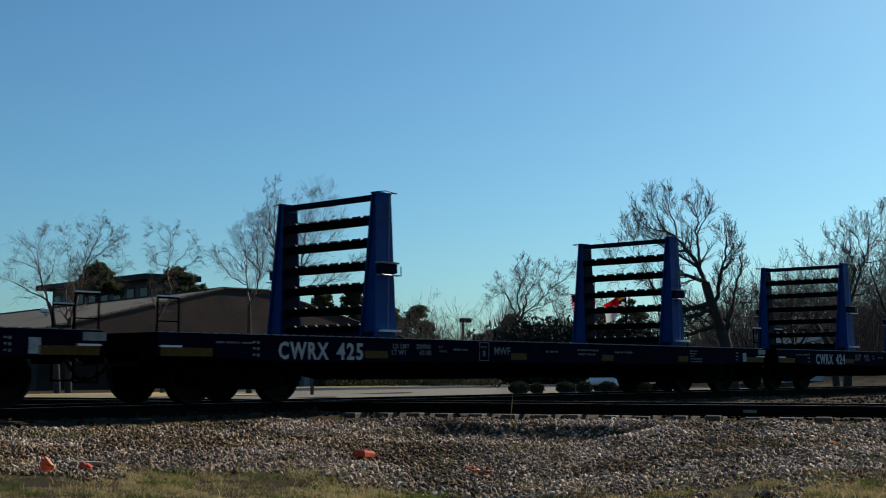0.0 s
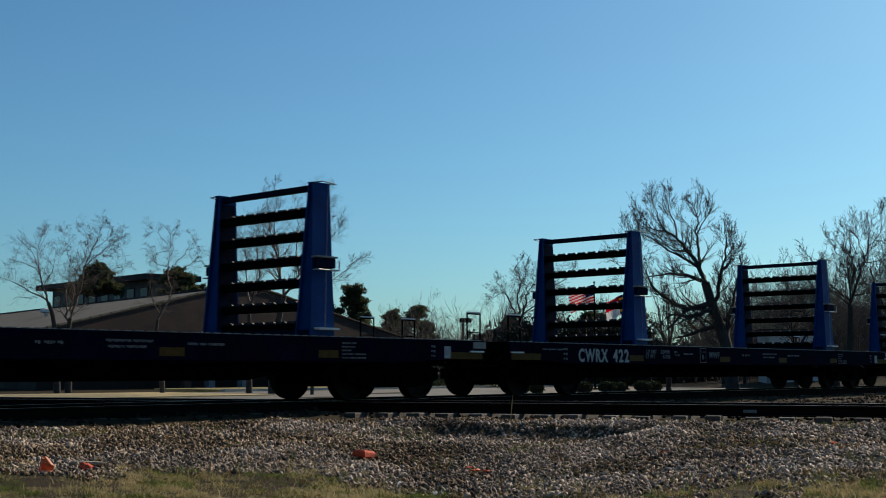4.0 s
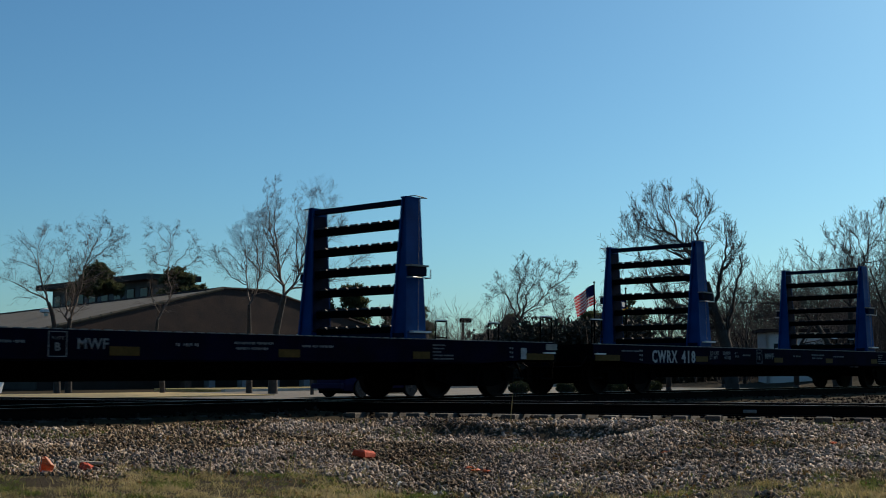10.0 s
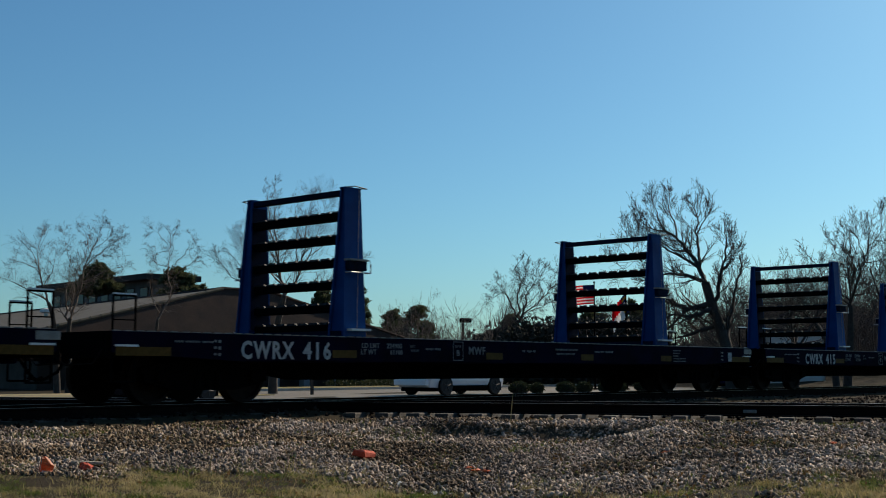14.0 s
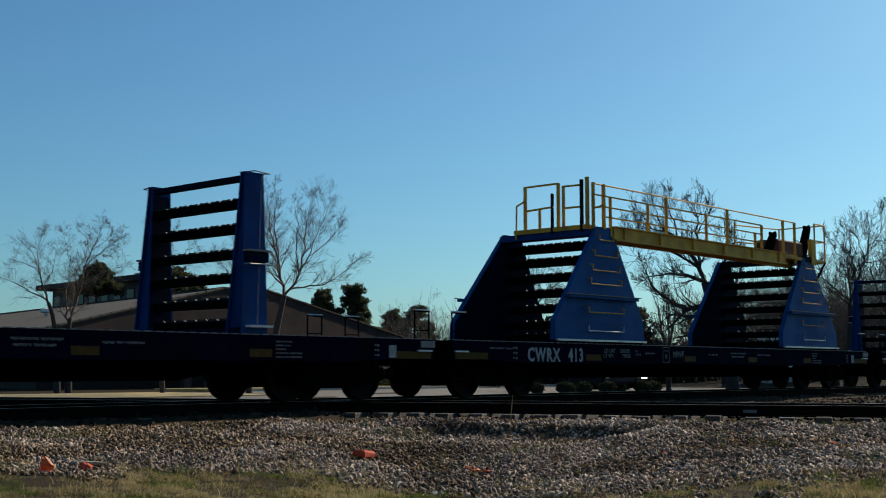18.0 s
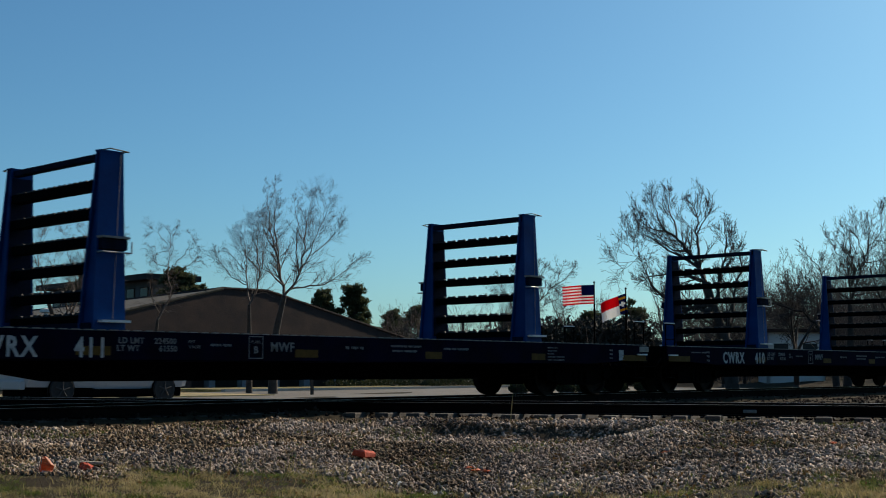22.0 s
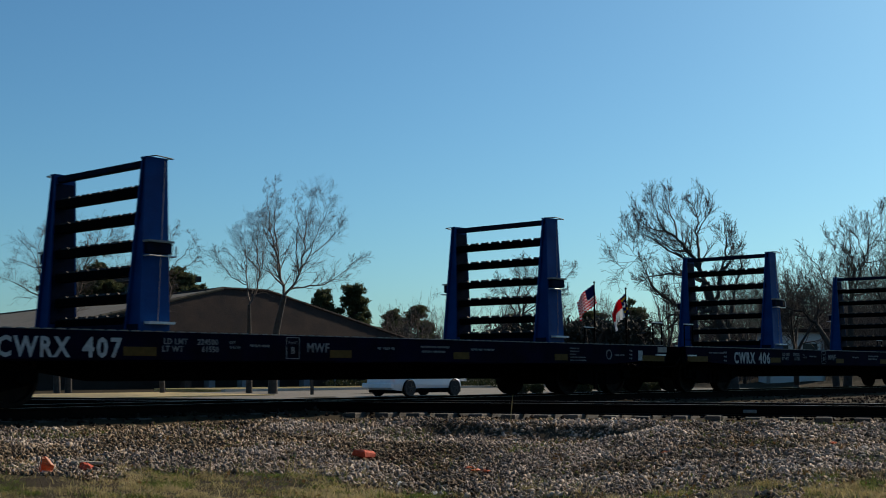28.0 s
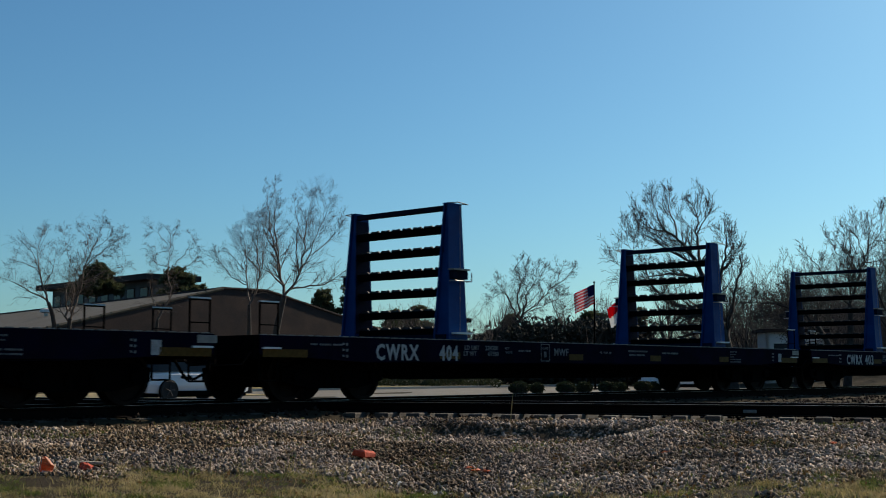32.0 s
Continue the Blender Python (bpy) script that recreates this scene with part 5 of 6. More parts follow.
def flag(d, l, ztop, label, length, paint):
    """A flag of stiff upright strips, hinged in a chain, flying to the viewer's left."""
    x, y, _ = out(d, l)
    fl = thing("flag", pose(x, y, ztop, 0, 0, 180 - YAW), label, "flag", "flags on poles")
    w = length / FLAG_N
    row = []
    for i in range(FLAG_N):
        cells = sorted(paint(i, w), key=lambda q: q[0])
        f, slots = Form(), []
        ring = lambda z: [(0, -0.006, z), (w + 0.004, -0.006, z), (w + 0.004, 0.006, z), (0, 0.006, z)]
        f.loft([ring(cells[0][0])] + [ring(q[1]) for q in cells])
        idx = []
        for q in cells:
            if q[2] not in slots:
                slots.append(q[2])
            idx += [slots.index(q[2])] * 4
        me = f.mesh("flag_strip", slots)
        me.polygons.foreach_set("material_index", idx + [idx[0], idx[-1]])
        row.append(part("flag_strip", me, None, fl))
    strips.append((row, w))


def stripes(i, w):
    h = FLAG_H / 13
    return [(-(k + 1) * h, -k * h, BLUECLOTH if i < 4 and k < 7 else REDCLOTH if k % 2 == 0 else WHITECLOTH) for k in range(13)]


def bands(i, w):
    if i > 2:
        return [(-FLAG_H, -FLAG_H / 2, WHITECLOTH), (-FLAG_H / 2, 0, REDCLOTH)]
    hole = (0.44, 0.54) if i != 1 else (0.36, 0.62)
    edges = [(0.0, BLUECLOTH), (0.12, GOLDCLOTH), (0.24, BLUECLOTH), (hole[0], WHITECLOTH), (hole[1], BLUECLOTH), (0.72, GOLDCLOTH), (0.84, BLUECLOTH), (1.0, None)]
    return [(-FLAG_H * q[0], -FLAG_H * p[0], p[1]) for p, q in zip(edges, edges[1:])]


flag(63, 7.74, 4.92, "red and white striped flag with a blue canton, flying", 1.65, stripes)
flag(63, 9.36, 4.45, "flag with a blue hoist band and red over white, flying", 1.55, bands)

# how the wind holds the two flags: seconds, droop and turn in degrees
WIND = (((0, 25, 30), (2, 26, 35), (3, 20, 25), (8, 24, 35), (12, 34, 42), (13, 27, 25), (14, 6, 25), (17, 12, 60), (18, 14, 20), (19, 12, 0), (20, 15, 12), (21, 20, 45), (22, 4, 0), (23, 32, 25), (24, 8, 15), (25, 8, 15), (28, 40, 42), (29, 32, 30), (30, 10, 40), (31, 28, 30), (32, 22, 42)),
        ((0, 24, 30), (2, 3, 12), (3, 20, 35), (8, 30, 30), (12, 32, 25), (13, 28, 20), (14, 50, 40), (17, 22, 40), (18, 30, 40), (19, 42, 40), (20, 64, 50), (21, 40, 30), (22, 22, 20), (23, 30, 30), (24, 28, 20), (25, 8, 20), (28, 46, 45), (29, 30, 20), (30, 35, 40), (31, 40, 25), (32, 36, 35)))


# ---- road vehicles ----
def paint_of(name, col, rough=0.3, spec=0.4):
    return mat(name, col, rough, var=0.08, scale=2, bump=0, spec=spec)


CARGLASS = mat("car_glass", (0.008, 0.010, 0.012), 0.12, var=0.1, bump=0, spec=0.25)
LAMPRED = mat("tail_lamp_red", (0.45, 0.01, 0.01), 0.2, var=0.1, bump=0)
LAMPCLEAR = mat("head_lamp_clear", (0.7, 0.7, 0.7), 0.1, var=0.1, bump=0)
LAMPLIT = mat("head_lamp_lit", (0.8, 0.8, 0.8), 0.2, var=0.05, bump=0)
LAMPLIT.node_tree.nodes["Principled BSDF"].inputs["Emission Color"].default_value = (1.0, 0.96, 0.88, 1)
LAMPLIT.node_tree.nodes["Principled BSDF"].inputs["Emission Strength"].default_value = 2.5
vehicles = []


def vehicle(label, category, paint, length, width, height, wheel, prof, glass, track_rows, y=33.0, lit=False):
    """A road car, nose towards +x. prof: (x share, lower, upper z share) stations of the body; glass: cabin stations."""
    t = thing(category.replace(" ", "_"), pose(0, y, -0.44), label, category, "vehicles on the road")
    hw = width / 2
    rings = []
    for sx, zb, zt, wf in prof:
        x, b, h = (sx - 0.5) * length * 0.965, zb * height, zt * height
        w = hw * wf
        rings.append([(x, -w * 0.92, b), (x, w * 0.92, b), (x, w, b + (h - b) * 0.35), (x, w * 0.97, b + (h - b) * 0.8), (x, w * 0.86, h), (x, -w * 0.86, h), (x, -w * 0.97, b + (h - b) * 0.8), (x, -w, b + (h - b) * 0.35)])
    body = part("body", Form().loft(rings), paint, t, smooth=False)
    rings = []
    for sx, z0, z1, w0, w1 in glass:
        x = (sx - 0.5) * length
        rings.append([(x, -hw * w0, z0 * height), (x, hw * w0, z0 * height), (x, hw * w1, z1 * height), (x, -hw * w1, z1 * height)])
    part("cabin_glass", Form().loft(rings), CARGLASS, t)
    g = [q for q in glass if q[2] > 0.9]
    x0, x1 = (g[0][0] - 0.5) * length, (g[-1][0] - 0.5) * length
    part("roof", Form().box(x0, x1, -hw * 0.74, hw * 0.74, height * 0.955, height, 0.02), paint, t)
    for q in (0.42, 0.66):
        x = (q - 0.5) * length
        for s in (-1, 1):
            part("pillar", Form().hull8([(x - 0.05, s * hw * 0.88 - 0.03, height * 0.6), (x + 0.05, s * hw * 0.88 - 0.03, height * 0.6), (x + 0.05, s * hw * 0.88 + 0.03, height * 0.6), (x - 0.05, s * hw * 0.88 + 0.03, height * 0.6),
                                         (x - 0.05, s * hw * 0.75 - 0.03, height * 0.97), (x + 0.05, s * hw * 0.75 - 0.03, height * 0.97), (x + 0.05, s * hw * 0.75 + 0.03, height * 0.97), (x - 0.05, s * hw * 0.75 + 0.03, height * 0.97)]), paint, t)
    for s in (-1, 1):
        part("tail_lamp", Form().box(-length / 2 - 0.012, -length / 2 + 0.10, min(s * hw * 0.62, s * hw * 0.93), max(s * hw * 0.62, s * hw * 0.93), height * 0.50, height * 0.60, 0.01), LAMPRED, t, "red tail lamp")
        part("head_lamp", Form().box(length / 2 - 0.14, length / 2 + 0.01, min(s * hw * 0.60, s * hw * 0.90), max(s * hw * 0.60, s * hw * 0.90), height * 0.40, height * 0.47, 0.01), LAMPLIT if lit else LAMPCLEAR, t, "glowing head lamp" if lit else "clear head lamp")
        part("mirror", Form().box(length * 0.16, length * 0.16 + 0.14, min(s * hw, s * (hw + 0.18)), max(s * hw, s * (hw + 0.18)), height * 0.60, height * 0.68, 0.02), paint, t)
        part("sill_trim", Form().box(-length * 0.30, length * 0.28, s * hw * 0.97 - 0.03, s * hw * 0.97 + 0.03, height * 0.13, height * 0.22), UNDER, t)
    part("rear_bumper", Form().box(-length / 2 - 0.03, -length / 2 + 0.12, -hw * 0.9, hw * 0.9, height * 0.22, height * 0.36, 0.03), paint, t)
    # car floor; the shade below the car is put into its black
    part("underbody", Form().box(-length * 0.44, length * 0.44, -hw * 0.80, hw * 0.80, wheel * 0.42, height * 0.24, 0.02), UNDER, t)
    spins = []
    for sx in (-0.29, 0.31):
        for s in (-1, 1):
            yo = s * (hw - 0.02)
            part("wheel_arch", Form().lathe([(wheel * 1.08, -0.02), (wheel * 1.08, 0.02)], "y", 20, (sx * length, yo, wheel)), UNDER, t)
            h = Form().lathe([(0.02, -0.09), (wheel * 0.62, -0.10), (wheel * 0.64, 0.10), (0.02, 0.09)], "y", 18)
            for k in range(5):
                a = 6.283 * k / 5
                h.tube((0, s * 0.10, 0), (math.cos(a) * wheel * 0.6, s * 0.105, math.sin(a) * wheel * 0.6), 0.035, 0.025, 5)
            rim = part("wheel", h, ALLOY, t, "silver alloy wheel")
            rim.location = (sx * length, s * (hw - 0.06), wheel)
            part("tyre", Form().lathe([(wheel * 0.62, -0.10), (wheel * 0.93, -0.11), (wheel, -0.07), (wheel, 0.07), (wheel * 0.93, 0.11), (wheel * 0.62, 0.10)], "y", 24), TYRE, rim)
            spins.append((rim, wheel))
    vehicles.append((t, track_rows, y, spins))
    return t


SEDAN = ([(0.0, 0.26, 0.48, 0.70), (0.03, 0.18, 0.60, 0.86), (0.18, 0.13, 0.72, 1.0), (0.45, 0.13, 0.66, 1.0), (0.66, 0.13, 0.63, 1.0), (0.78, 0.13, 0.58, 0.99), (0.89, 0.14, 0.51, 0.92), (0.96, 0.18, 0.44, 0.80), (1.0, 0.25, 0.34, 0.60)],
         [(0.13, 0.68, 0.70, 0.84, 0.80), (0.30, 0.66, 0.96, 0.90, 0.72), (0.36, 0.66, 0.985, 0.92, 0.73), (0.52, 0.64, 0.985, 0.92, 0.73), (0.58, 0.64, 0.95, 0.92, 0.73), (0.74, 0.62, 0.66, 0.88, 0.82)])
SUV = ([(0.0, 0.24, 0.60, 0.80), (0.03, 0.18, 0.66, 0.93), (0.30, 0.15, 0.66, 1.0), (0.66, 0.15, 0.65, 1.0), (0.74, 0.15, 0.63, 1.0), (0.94, 0.17, 0.56, 0.92), (0.98, 0.20, 0.52, 0.82), (1.0, 0.27, 0.45, 0.68)],
       [(0.02, 0.62, 0.66, 0.92, 0.88), (0.07, 0.62, 0.95, 0.92, 0.78), (0.14, 0.62, 0.985, 0.94, 0.78), (0.50, 0.62, 0.985, 0.94, 0.78), (0.58, 0.62, 0.95, 0.94, 0.78), (0.74, 0.60, 0.64, 0.92, 0.86)])
WHITECAR, BLUECAR, GREYCAR, SILVERCAR = paint_of("white_car_paint", (0.75, 0.76, 0.78)), paint_of("blue_car_paint", (0.003, 0.005, 0.035), 0.45, 0.06), paint_of("grey_car_paint", (0.010, 0.011, 0.016), 0.45, 0.06), paint_of("silver_car_paint", (0.40, 0.41, 0.42))
PICKUP = ([(0.0, 0.30, 0.58, 0.90), (0.015, 0.26, 0.62, 0.97), (0.39, 0.24, 0.62, 1.0), (0.41, 0.22, 0.62, 1.0), (0.74, 0.22, 0.62, 1.0), (0.95, 0.24, 0.57, 0.95), (0.985, 0.26, 0.53, 0.88), (1.0, 0.30, 0.47, 0.76)],
          [(0.395, 0.60, 0.64, 0.90, 0.86), (0.41, 0.60, 0.95, 0.92, 0.78), (0.44, 0.60, 0.985, 0.94, 0.78), (0.62, 0.60, 0.985, 0.94, 0.78), (0.66, 0.60, 0.95, 0.94, 0.78), (0.75, 0.59, 0.63, 0.92, 0.86)])
vehicle("white estate car driving along the road", "car", WHITECAR, 4.6, 1.8, 1.5, 0.33, *SUV, [(0, 50.4), (0.8, 58.5), (32, 330)])
vehicle("dark blue compact car driving along the road", "car", BLUECAR, 4.35, 1.75, 1.4, 0.33, *SEDAN, [(0, -13), (7, 19.1), (9.0, 27.9), (9.5, 30.2), (10.8, 37.3), (12, 44.2), (13.2, 53.8), (32, 230)], 33.0, True)
vehicle("white sport utility vehicle driving along the road", "car", WHITECAR, 5.0, 1.9, 1.75, 0.37, *SUV, [(0, -40), (11.2, 21.4), (11.8, 24.4), (12.6, 28.55), (13.0, 30.9), (13.8, 36.2), (14.4, 40.3), (16.5, 56.6), (32, 190)])
vehicle("black sedan driving along the road", "car", GREYCAR, 4.45, 1.8, 1.45, 0.33, *SEDAN, [(0, -55), (13.2, 18.6), (14.4, 25.6), (17.0, 42.0), (18.0, 48.6), (32, 150)], 33.0, True)
vehicle("silver pickup truck driving along the road", "pickup truck", SILVERCAR, 5.9, 1.95, 1.9, 0.40, *PICKUP, [(0, -78), (22.4, 22.8), (23.4, 27.2), (25.0, 34.45), (27.6, 46.6), (28.8, 52.4), (30.0, 58.6), (31.0, 63.8), (32, 69)])
vehicle("white sedan driving along the road", "car", WHITECAR, 4.25, 1.7, 1.38, 0.31, *SEDAN, [(0, -100), (24.0, 15.0), (25.0, 20.3), (27.6, 33.0), (28, 34.95), (28.8, 38.9), (29.2, 40.85), (30.6, 47.5), (31.5, 51.7), (32, 54.0)], 32.6)
vehicle("white hatchback driving along the road", "car", WHITECAR, 4.4, 1.8, 1.5, 0.33, *SUV, [(0, -150), (31.0, 19.4), (31.5, 21.85), (32, 24.4)])


# ---- small things on the ballast ----
def gz(x, y):
    return float(ground_z(np.array(x), np.array(y)))


def litter():
    x, y = 11.18, 11.33
    b = thing("clay_brick", pose(x, y, gz(x, y) + 0.085, 8, 4, 20), "orange clay block lying on the ballast", "brick")
    f = Form().box(-0.145, 0.145, -0.09, 0.09, -0.048, 0.042, 0.018)
    rnd = random.Random(6)
    f.v = [(p + rnd.uniform(-0.012, 0.012), q + rnd.uniform(-0.012, 0.012), r + rnd.uniform(-0.012, 0.010)) for p, q, r in f.v]
    part("brick_body", f, BRICK, b)
    for k in (-0.09, 0.0, 0.09):
        part("core_rim", Form().lathe([(0.026, 0.030), (0.028, 0.046)], "z", 10, (k, 0, 0)), BRICK, b)
    x, y = 6.90, 11.82
    c = thing("warning_flag", pose(x, y, gz(x, y), 0, 8, -42), "small torn orange marker flag on a wire", "marker flag")
    part("wire", Form().tube((0, 0, 0), (0, 0, 0.2), 0.004), GALV, c)
    f = Form().loft([[(-0.01, -0.004, z), (w, 0.03, z + 0.01), (w + 0.03, 0.06, z), (w, 0.035, z - 0.004)] for z, w in ((0.01, 0.13), (0.06, 0.09), (0.11, 0.10), (0.15, 0.06), (0.19, 0.02))])
    part("cloth", f, ORANGE, c)
    part("torn_corner", Form().loft([[(0.02, -0.012, z), (w, 0.0, z), (w + 0.02, 0.012, z - 0.01), (0.02, 0.006, z)] for z, w in ((0.0, 0.16), (0.03, 0.12), (0.055, 0.06))]), WHITECLOTH, c, "white torn corner of the cloth")
    for x, y, s, m, n, lb in ((7.41, 11.76, 0.08, BRICK, "orange broken brick on the ballast", "brick"), (11.44, 9.67, 0.05, ORANGE, "crumpled orange plastic scrap in dead grass", "litter"), (11.53, 9.85, 0.045, ORANGE, "crumpled orange plastic scrap in dead grass", "litter"), (11.46, 9.53, 0.05, ORANGE, "crumpled orange plastic scrap in dead grass", "litter"),
                              (13.70, 8.38, 0.055, ORANGE, "small orange plastic scrap on the ballast", "litter"), (15.40, 6.95, 0.05, ORANGE, "small red scrap on the ballast", "litter"), (10.09, 9.12, 0.035, WHITECLOTH, "crumpled white paper scrap in the grass", "litter"), (10.16, 9.72, 0.032, WHITECLOTH, "crumpled white paper scrap in the grass", "litter")):
        rnd = random.Random(int(x * 100))
        f = Form().lathe([(0.02, 0), (s * 0.9, s * 0.2), (s, s * 0.5), (s * 0.6, s * 0.9), (0.02, s)], "z", 7)
        f.v = [(a + rnd.uniform(-1, 1) * s * 0.3, b2 + rnd.uniform(-1, 1) * s * 0.2, c2 + rnd.uniform(-0.4, 1) * s * 0.25) for a, b2, c2 in f.v]
        if m is ORANGE:
            f.v = [(a * 1.5, b2, c2 * 0.45) for a, b2, c2 in f.v]
        thing("brick_piece" if lb == "brick" else "scrap", pose(x, y, gz(x, y) + 0.02, 0, 0, rnd.uniform(0, 360)), n, lb, "", f, m)
    x, y = 7.60, 12.03
    thing("board_piece", pose(x, y, gz(x, y) + 0.06, 0, 3, -35), "short weathered board lying on the ballast", "board", "", Form().box(-0.17, 0.17, -0.05, 0.05, -0.015, 0.015, 0.005), mat("weathered_board", (0.42, 0.36, 0.28), 0.9, var=0.4, scale=8, fine=60, bump=0.4))


litter()

GRASS_L, GRASS_D = (-6.0, -4.1, -1.9, -0.9, 0.0, 0.7, 2.5, 4.2, 6.0), (12.7, 13.1, 14.5, 14.3, 13.4, 13.5, 13.2, 13.7, 13.8)


def scatter(n, d0, d1, rnd):
    d = np.sqrt(rnd.uniform(d0 ** 2, d1 ** 2, n))
    l = rnd.uniform(-0.385, 0.385, n) * d
    return d, l, SN * d + CS * l, CS * d - SN * l


def wobble(x, y, k):
    return np.array([noise.noise((a * k, b * k, 3.0)) for a, b in zip(x, y)])


def pebbles(name, x, y, size, material, label, rnd, lift=0.9):
    """Crushed stones: skewed lumps of eight corners at the given places."""
    n = len(x)
    cube = np.array([(a, b, c) for c in (-1, 1) for a, b in ((-1, -1), (1, -1), (1, 1), (-1, 1))], float)
    q = rnd.normal(size=(n, 4))
    q /= np.linalg.norm(q, axis=1)[:, None]
    a, b, c, e = q.T
    R = np.stack([1 - 2 * (c * c + e * e), 2 * (b * c - a * e), 2 * (b * e + a * c), 2 * (b * c + a * e), 1 - 2 * (b * b + e * e), 2 * (c * e - a * b), 2 * (b * e - a * c), 2 * (c * e + a * b), 1 - 2 * (b * b + c * c)], 1).reshape(n, 3, 3)
    v = cube[None] * rnd.uniform(0.1, 1.5, (n, 8, 3)) * np.stack([np.ones(n), rnd.uniform(0.35, 0.9, n), rnd.uniform(0.22, 0.6, n)], 1)[:, None, :]
    v = np.einsum("nij,nkj->nki", R, v) * size[:, None, None]
    z = ground_z(x, y) + 0.05 * np.array([noise.fractal((p * 0.8, r * 0.8, 0), 1.0, 2.0, 3) for p, r in zip(x, y)]) + size * rnd.uniform(0.0, lift, n)
    v += np.stack([x, y, z], 1)[:, None, :]
    faces = np.array([(3, 2, 1, 0), (4, 5, 6, 7), (0, 1, 5, 4), (1, 2, 6, 5), (2, 3, 7, 6), (3, 0, 4, 7)])
    f = (np.arange(n)[:, None, None] * 8 + faces[None]).reshape(-1, 4)
    arrays(name, v.reshape(-1, 3), f, material, "stuff", label, "ballast")


def ballast():
    rnd = np.random.default_rng(3)
    d, l, x, y = scatter(172000, 11.8, 20.0, rnd)
    w = wobble(x, y, 1.3)
    keep = (d > np.interp(l, GRASS_L, GRASS_D) + w * 0.9 - 0.25) & (y < 14.95) & (cross_off(x, y) < -0.52)
    keep &= rnd.random(len(x)) < np.clip(1.0 + 1.1 * wobble(x, y, 2.9), 0.35, 1)
    x, y = x[keep], y[keep]
    size = 0.0065 + 0.028 * rnd.random(len(x)) ** 3.8
    brown = wobble(x, y, 0.55) + 0.35 * wobble(x, y, 2.2) + np.clip((x * CS * -1 + y * SN - 1.0) * 0.05, -0.2, 0.2) + rnd.normal(0, 0.12, len(x)) > 0.10
    for sel, m, name, lb in ((~brown, STONE, "ballast_stones", "grey crushed stone ballast"), (brown, EARTHY, "dirty_ballast_stones", "brown dirty crushed stone ballast")):
        pebbles(name, x[sel], y[sel], size[sel], m, lb, rnd)
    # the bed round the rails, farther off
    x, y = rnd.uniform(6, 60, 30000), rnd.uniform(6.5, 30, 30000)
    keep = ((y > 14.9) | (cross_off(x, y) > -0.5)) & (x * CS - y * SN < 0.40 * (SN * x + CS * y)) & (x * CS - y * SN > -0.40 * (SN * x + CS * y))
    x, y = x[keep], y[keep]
    pebbles("bed_stones", x, y, 0.018 + 0.03 * rnd.random(len(x)), DARKBED, "dark stones of the track bed", rnd, 0.3)


ballast()


def fallen_leaves():
    """Dead leaves, weeds and straw strewn over the stones."""
    rnd = np.random.default_rng(23)
    d, l, x, y = scatter(14000, 12.2, 19.6, rnd)
    w = wobble(x, y, 1.1)
    keep = (y < 14.9) & (cross_off(x, y) < -0.55) & (rnd.random(len(x)) < np.clip(0.25 + w * 1.6, 0.03, 1))
    x, y, w = x[keep], y[keep], w[keep]
    n = len(x)
    z = ground_z(x, y) + 0.035
    c = np.stack([x, y, z], 1)
    a, b = rnd.normal(size=(n, 3)) * 0.011, rnd.normal(size=(n, 3)) * 0.012
    b[:, 2] = np.abs(b[:, 2]) * 1.8
    v = np.stack([c - a, c + a, c + b], 1)
    kind = rnd.random(n)
    for lo, hi, m, name, lb in ((0, 0.5, mat("dead_leaf_brown", (0.26, 0.15, 0.06), 0.8, var=0.4, island=0.5, bump=0, thin=0.3), "dead_leaves", "dead brown leaves among the stones"), (0.5, 1.0, mat("weed_green", (0.15, 0.17, 0.055), 0.8, var=0.4, island=0.5, bump=0, thin=0.4), "weeds", "small olive weeds among the stones")):
        q = v[(kind >= lo) & (kind < hi)].reshape(-1, 3)
        arrays(name, q, np.arange(len(q)).reshape(-1, 3), m, "stuff", lb, "weeds")


fallen_leaves()


def stalk(x, y, h, lean, turn):
    z = gz(x, y)
    t = thing("dry_stalk", pose(x, y, z, 0, lean, turn), "tall dry pale weed stalk", "weed", "dry weed stalks")
    part("stem", Form().tube((0, 0, -0.03), (0, 0, h * 0.6), 0.005, 0.004, 5).tube((0, 0, h * 0.6), (0.03, 0.01, h), 0.004, 0.002, 5), DRYGRASS, t)
    part("side_stem", Form().tube((0, 0, h * 0.45), (0.07, 0.03, h * 0.75), 0.003, 0.0015, 4), DRYGRASS, t)


for q in ((11.35, 9.62, 0.34, 14, -40), (11.1, 9.3, 0.22, 40, 100), (8.4, 10.9, 0.30, 12, 30), (7.9, 10.8, 0.24, -8, 70), (9.4, 10.2, 0.26, 20, 190), (10.7, 8.7, 0.25, -18, 20), (7.1, 11.0, 0.20, 10, 10), (13.0, 6.6, 0.2, 16, 60), (9.0, 10.4, 0.3, -24, 140), (14.9, 11.9, 0.45, 6, 0)):
    stalk(*q)


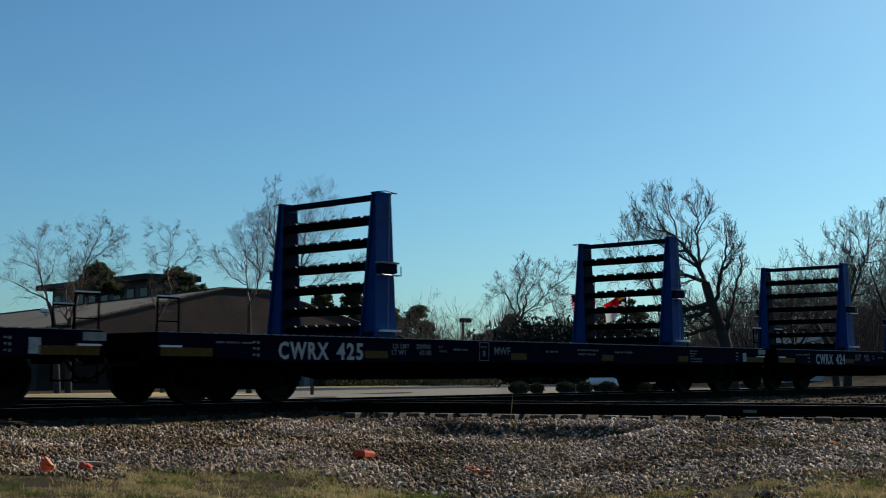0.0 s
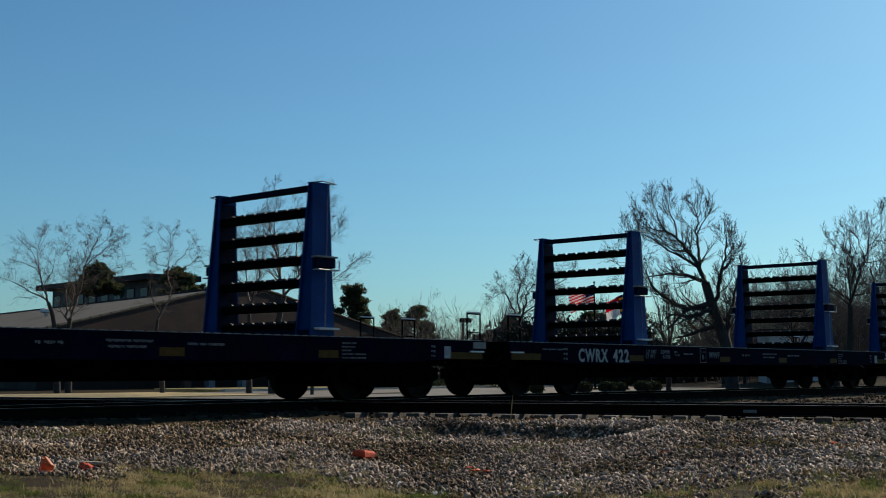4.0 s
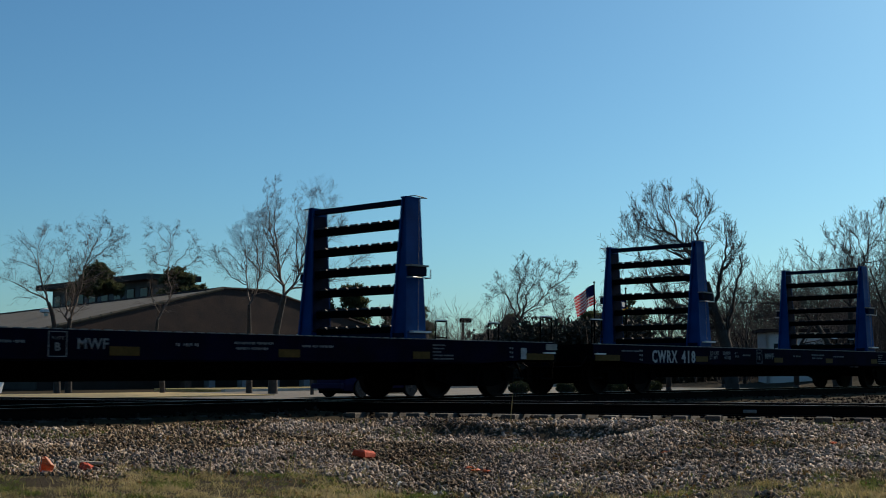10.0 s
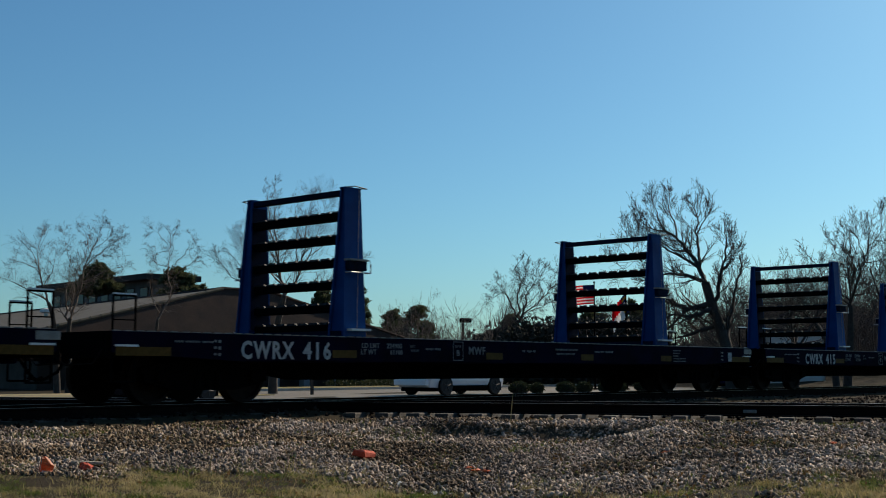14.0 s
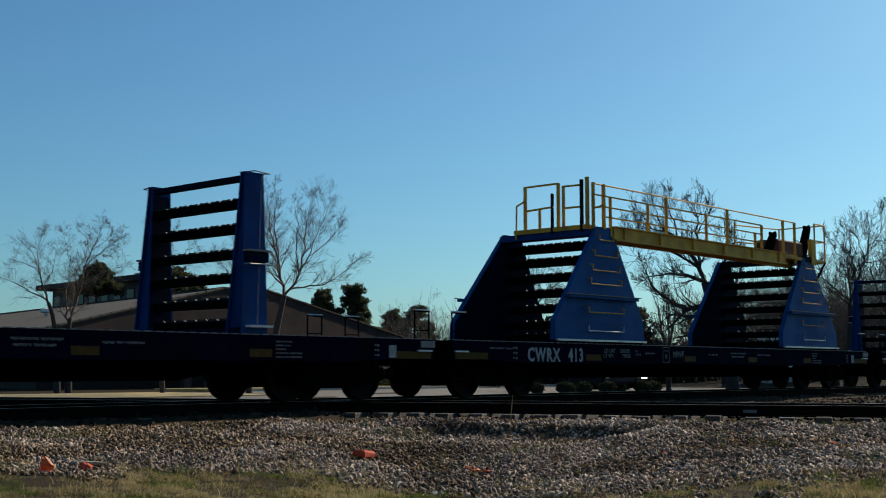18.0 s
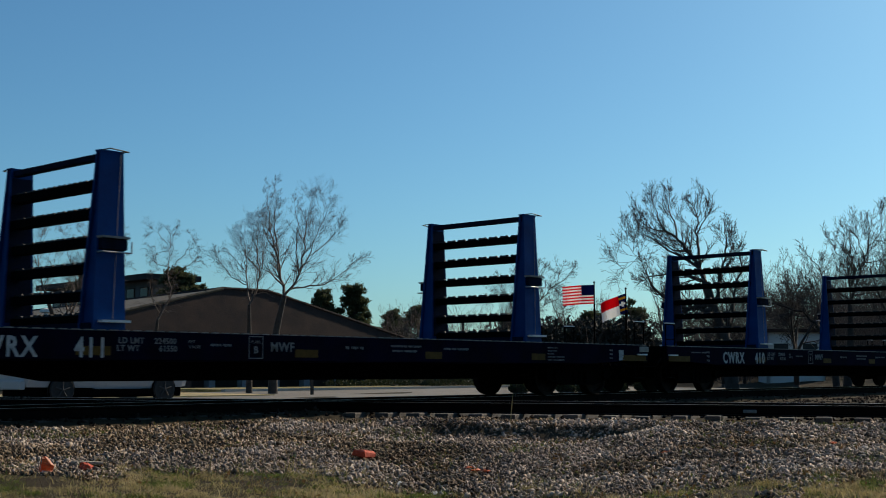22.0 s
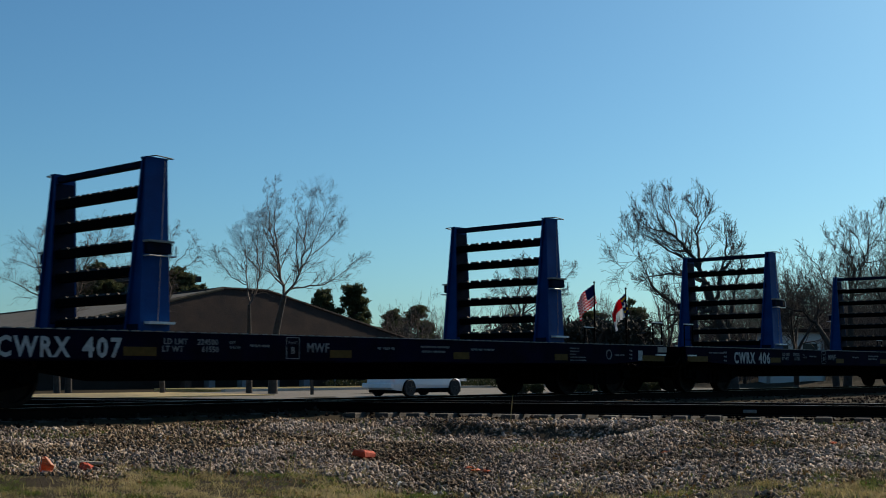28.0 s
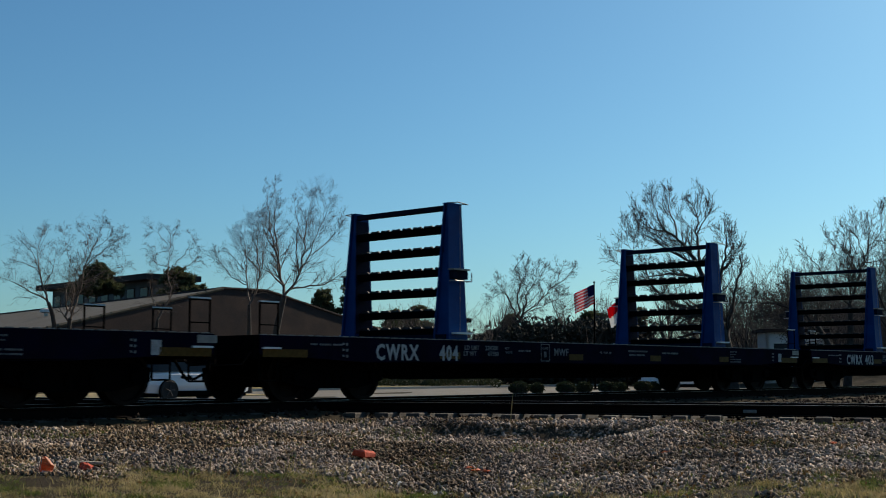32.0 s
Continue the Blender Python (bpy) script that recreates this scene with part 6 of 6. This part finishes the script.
def blades(x, y, h, width, lean, rnd):
    """Bent blades, two pieces each: corners and faces."""
    n = len(x)
    a = rnd.uniform(0, 6.283, n)
    side = np.stack([np.cos(a), np.sin(a), np.zeros(n)], 1) * width[:, None]
    way = np.stack([rnd.normal(0, 1, n), rnd.normal(0, 1, n), np.zeros(n)], 1) * (lean * h)[:, None]
    foot = np.stack([x, y, ground_z(x, y) - 0.012], 1)
    rise = np.stack([np.zeros(n), np.zeros(n), h], 1)
    mid, tip = foot + way * 0.35 + rise * 0.62, foot + way + rise
    v = np.stack([foot - side, foot + side, mid + side * 0.7, mid - side * 0.7, tip + side * 0.12, tip - side * 0.12], 1).reshape(-1, 3)
    f = (np.arange(n)[:, None, None] * 6 + np.array([(0, 1, 2, 3), (3, 2, 4, 5)])[None]).reshape(-1, 4)
    return v, f


def grass():
    rnd = np.random.default_rng(4)
    d, l, x, y = scatter(230000, 11.2, 15.8, rnd)
    w = wobble(x, y, 1.3)
    edge = np.interp(l, GRASS_L, GRASS_D) + w * 0.9
    keep = (d < edge + 0.15 + 0.5 * (rnd.random(len(x)) ** 4)) & (rnd.random(len(x)) < np.clip(0.95 + 0.6 * wobble(x, y, 2.3) + 0.3 * w, 0.55, 1))
    x, y, d, w = x[keep], y[keep], d[keep], w[keep]
    n = len(x)
    clump = np.clip(1 + 1.5 * wobble(x, y, 3.7), 0.35, 2.2)
    h = rnd.uniform(0.012, 0.05, n) * clump * (1 + (rnd.random(n) < 0.02) * 2.2)
    green = wobble(x, y, 1.7) + 0.5 * wobble(x, y, 5.0) + rnd.normal(0, 0.10, n) > 0.20
    lush = mat("green_grass", (0.20, 0.25, 0.06), 0.7, var=0.4, island=0.5, bump=0, thin=0.5, spec=0.15)
    for sel, m, name, lb in ((~green, DRYGRASS, "dry_grass", "short dry yellow winter grass"), (green, lush, "green_grass", "patches of short green grass")):
        v, f = blades(x[sel], y[sel], h[sel], rnd.uniform(0.002, 0.005, sel.sum()), np.full(sel.sum(), 0.8), rnd)
        arrays(name, v, f, m, "stuff", lb, "grass")
    # long straws that lie over the short grass, and brown stems that stand up from it
    d, l, x, y = scatter(1500, 11.6, 15.2, rnd)
    keep = d < np.interp(l, GRASS_L, GRASS_D) + 0.5
    x, y = x[keep], y[keep]
    v, f = blades(x, y, rnd.uniform(0.02, 0.07, len(x)), np.full(len(x), 0.0022), rnd.uniform(0.5, 4.5, len(x)), rnd)
    arrays("straw", v, f, mat("pale_straw", (0.62, 0.52, 0.34), 0.6, var=0.3, island=0.4, bump=0, thin=0.3, spec=0.3), "stuff", "pale dry straws lying in the grass", "grass")
    d, l, x, y = scatter(420, 11.6, 14.6, rnd)
    keep = (d < np.interp(l, GRASS_L, GRASS_D) + 0.1) & (wobble(x, y, 0.9) > -0.05)
    x, y = x[keep], y[keep]
    v, f = blades(x, y, rnd.uniform(0.08, 0.22, len(x)), np.full(len(x), 0.0028), np.full(len(x), 0.12), rnd)
    arrays("weed_stems", v, f, mat("weed_stem", (0.16, 0.11, 0.06), 0.8, var=0.4, island=0.5, bump=0, spec=0.1), "stuff", "thin brown upright weed stems in the grass", "weeds")
    # low green weeds among the stones
    d, l, x, y = scatter(30000, 13.2, 19.0, rnd)
    keep = (y < 14.8) & (cross_off(x, y) < -0.6) & (wobble(x + 7, y, 0.8) + 0.5 * wobble(x, y, 3.1) > 0.33)
    x, y = x[keep], y[keep]
    v, f = blades(x, y, rnd.uniform(0.025, 0.065, len(x)), rnd.uniform(0.002, 0.005, len(x)), np.full(len(x), 0.9), rnd)
    arrays("stone_weeds", v, f, lush, "stuff", "small green weeds growing between the stones", "weeds")


grass()


def motions():
    for number, car in cars.items():
        walk(car, [(t, pose(start_x(number) - travel(t), 16.62, 0)) for t in (0, 4, 8, 12, 16, 20, 24, 28, 32)])
    for (row, w), wind in zip(strips, WIND):
        rows = [[] for _ in row]
        for k in range(97):
            t = k / 3
            x, y, z = 0.0, 0.0, 0.0
            hang, swing = (float(np.interp(t, [q[0] for q in wind], [q[c] for q in wind])) for c in (1, 2))
            for i in range(len(row)):
                yaw = swing + math.degrees(0.42 * math.sin(t * 5.1 - i * 0.75 + hang) * min(1, i / 3))
                droop = hang * (0.75 + 0.5 * i / len(row))
                rows[i].append((min(t, 32), pose(x, y, z, 0, hang * 0.35, yaw)))
                x += w * math.cos(radians(yaw)) * math.cos(radians(droop))
                y += w * math.sin(radians(yaw)) * math.cos(radians(droop))
                z -= w * math.sin(radians(droop))
        for ob, r in zip(row, rows):
            walk(ob, r)
    for t, rows, y, spins in vehicles:
        times, xs = [r[0] for r in rows], [r[1] for r in rows]
        more = [(k / 4, float(np.interp(k / 4, times, xs))) for k in range(129)]
        rows = sorted(set(rows) | {q for q in more if 56 < q[1] < 82 and min(abs(q[0] - s) for s in times) > 0.1})
        walk(t, [(s, pose(x, y, max(-0.44, gz(x, y) if x < 82 else 0))) for s, x in rows])
        seen = [k / 15 for k in range(481) if 14 < np.interp(k / 15, times, xs) < 66]
        for rim, r in spins:
            turn = [(s, Matrix.Translation(rim.location) @ Matrix.Rotation(float(np.interp(s, times, xs)) / r, 4, "Y")) for s in seen]
            walk(rim, [(0, turn[0][1])] + [q for q in turn if 0 < q[0] < 32] + [(32, turn[-1][1])])
    for number, car in cars.items():
        seen = [k / 30 for k in range(961) if -2 < start_x(number) - travel(k / 30) < 58]
        for b in car.children:
            for w in b.children:
                if w.name.split(".")[0] == "wheelset":
                    at = Matrix.Translation(w.location)
                    turn = [(s, at @ Matrix.Rotation(-travel(s) / 0.42, 4, "Y")) for s in seen] or [(16, at)]
                    walk(w, [(0, turn[0][1])] + [q for q in turn if 0 < q[0] < 32] + [(32, turn[-1][1])])


motions()
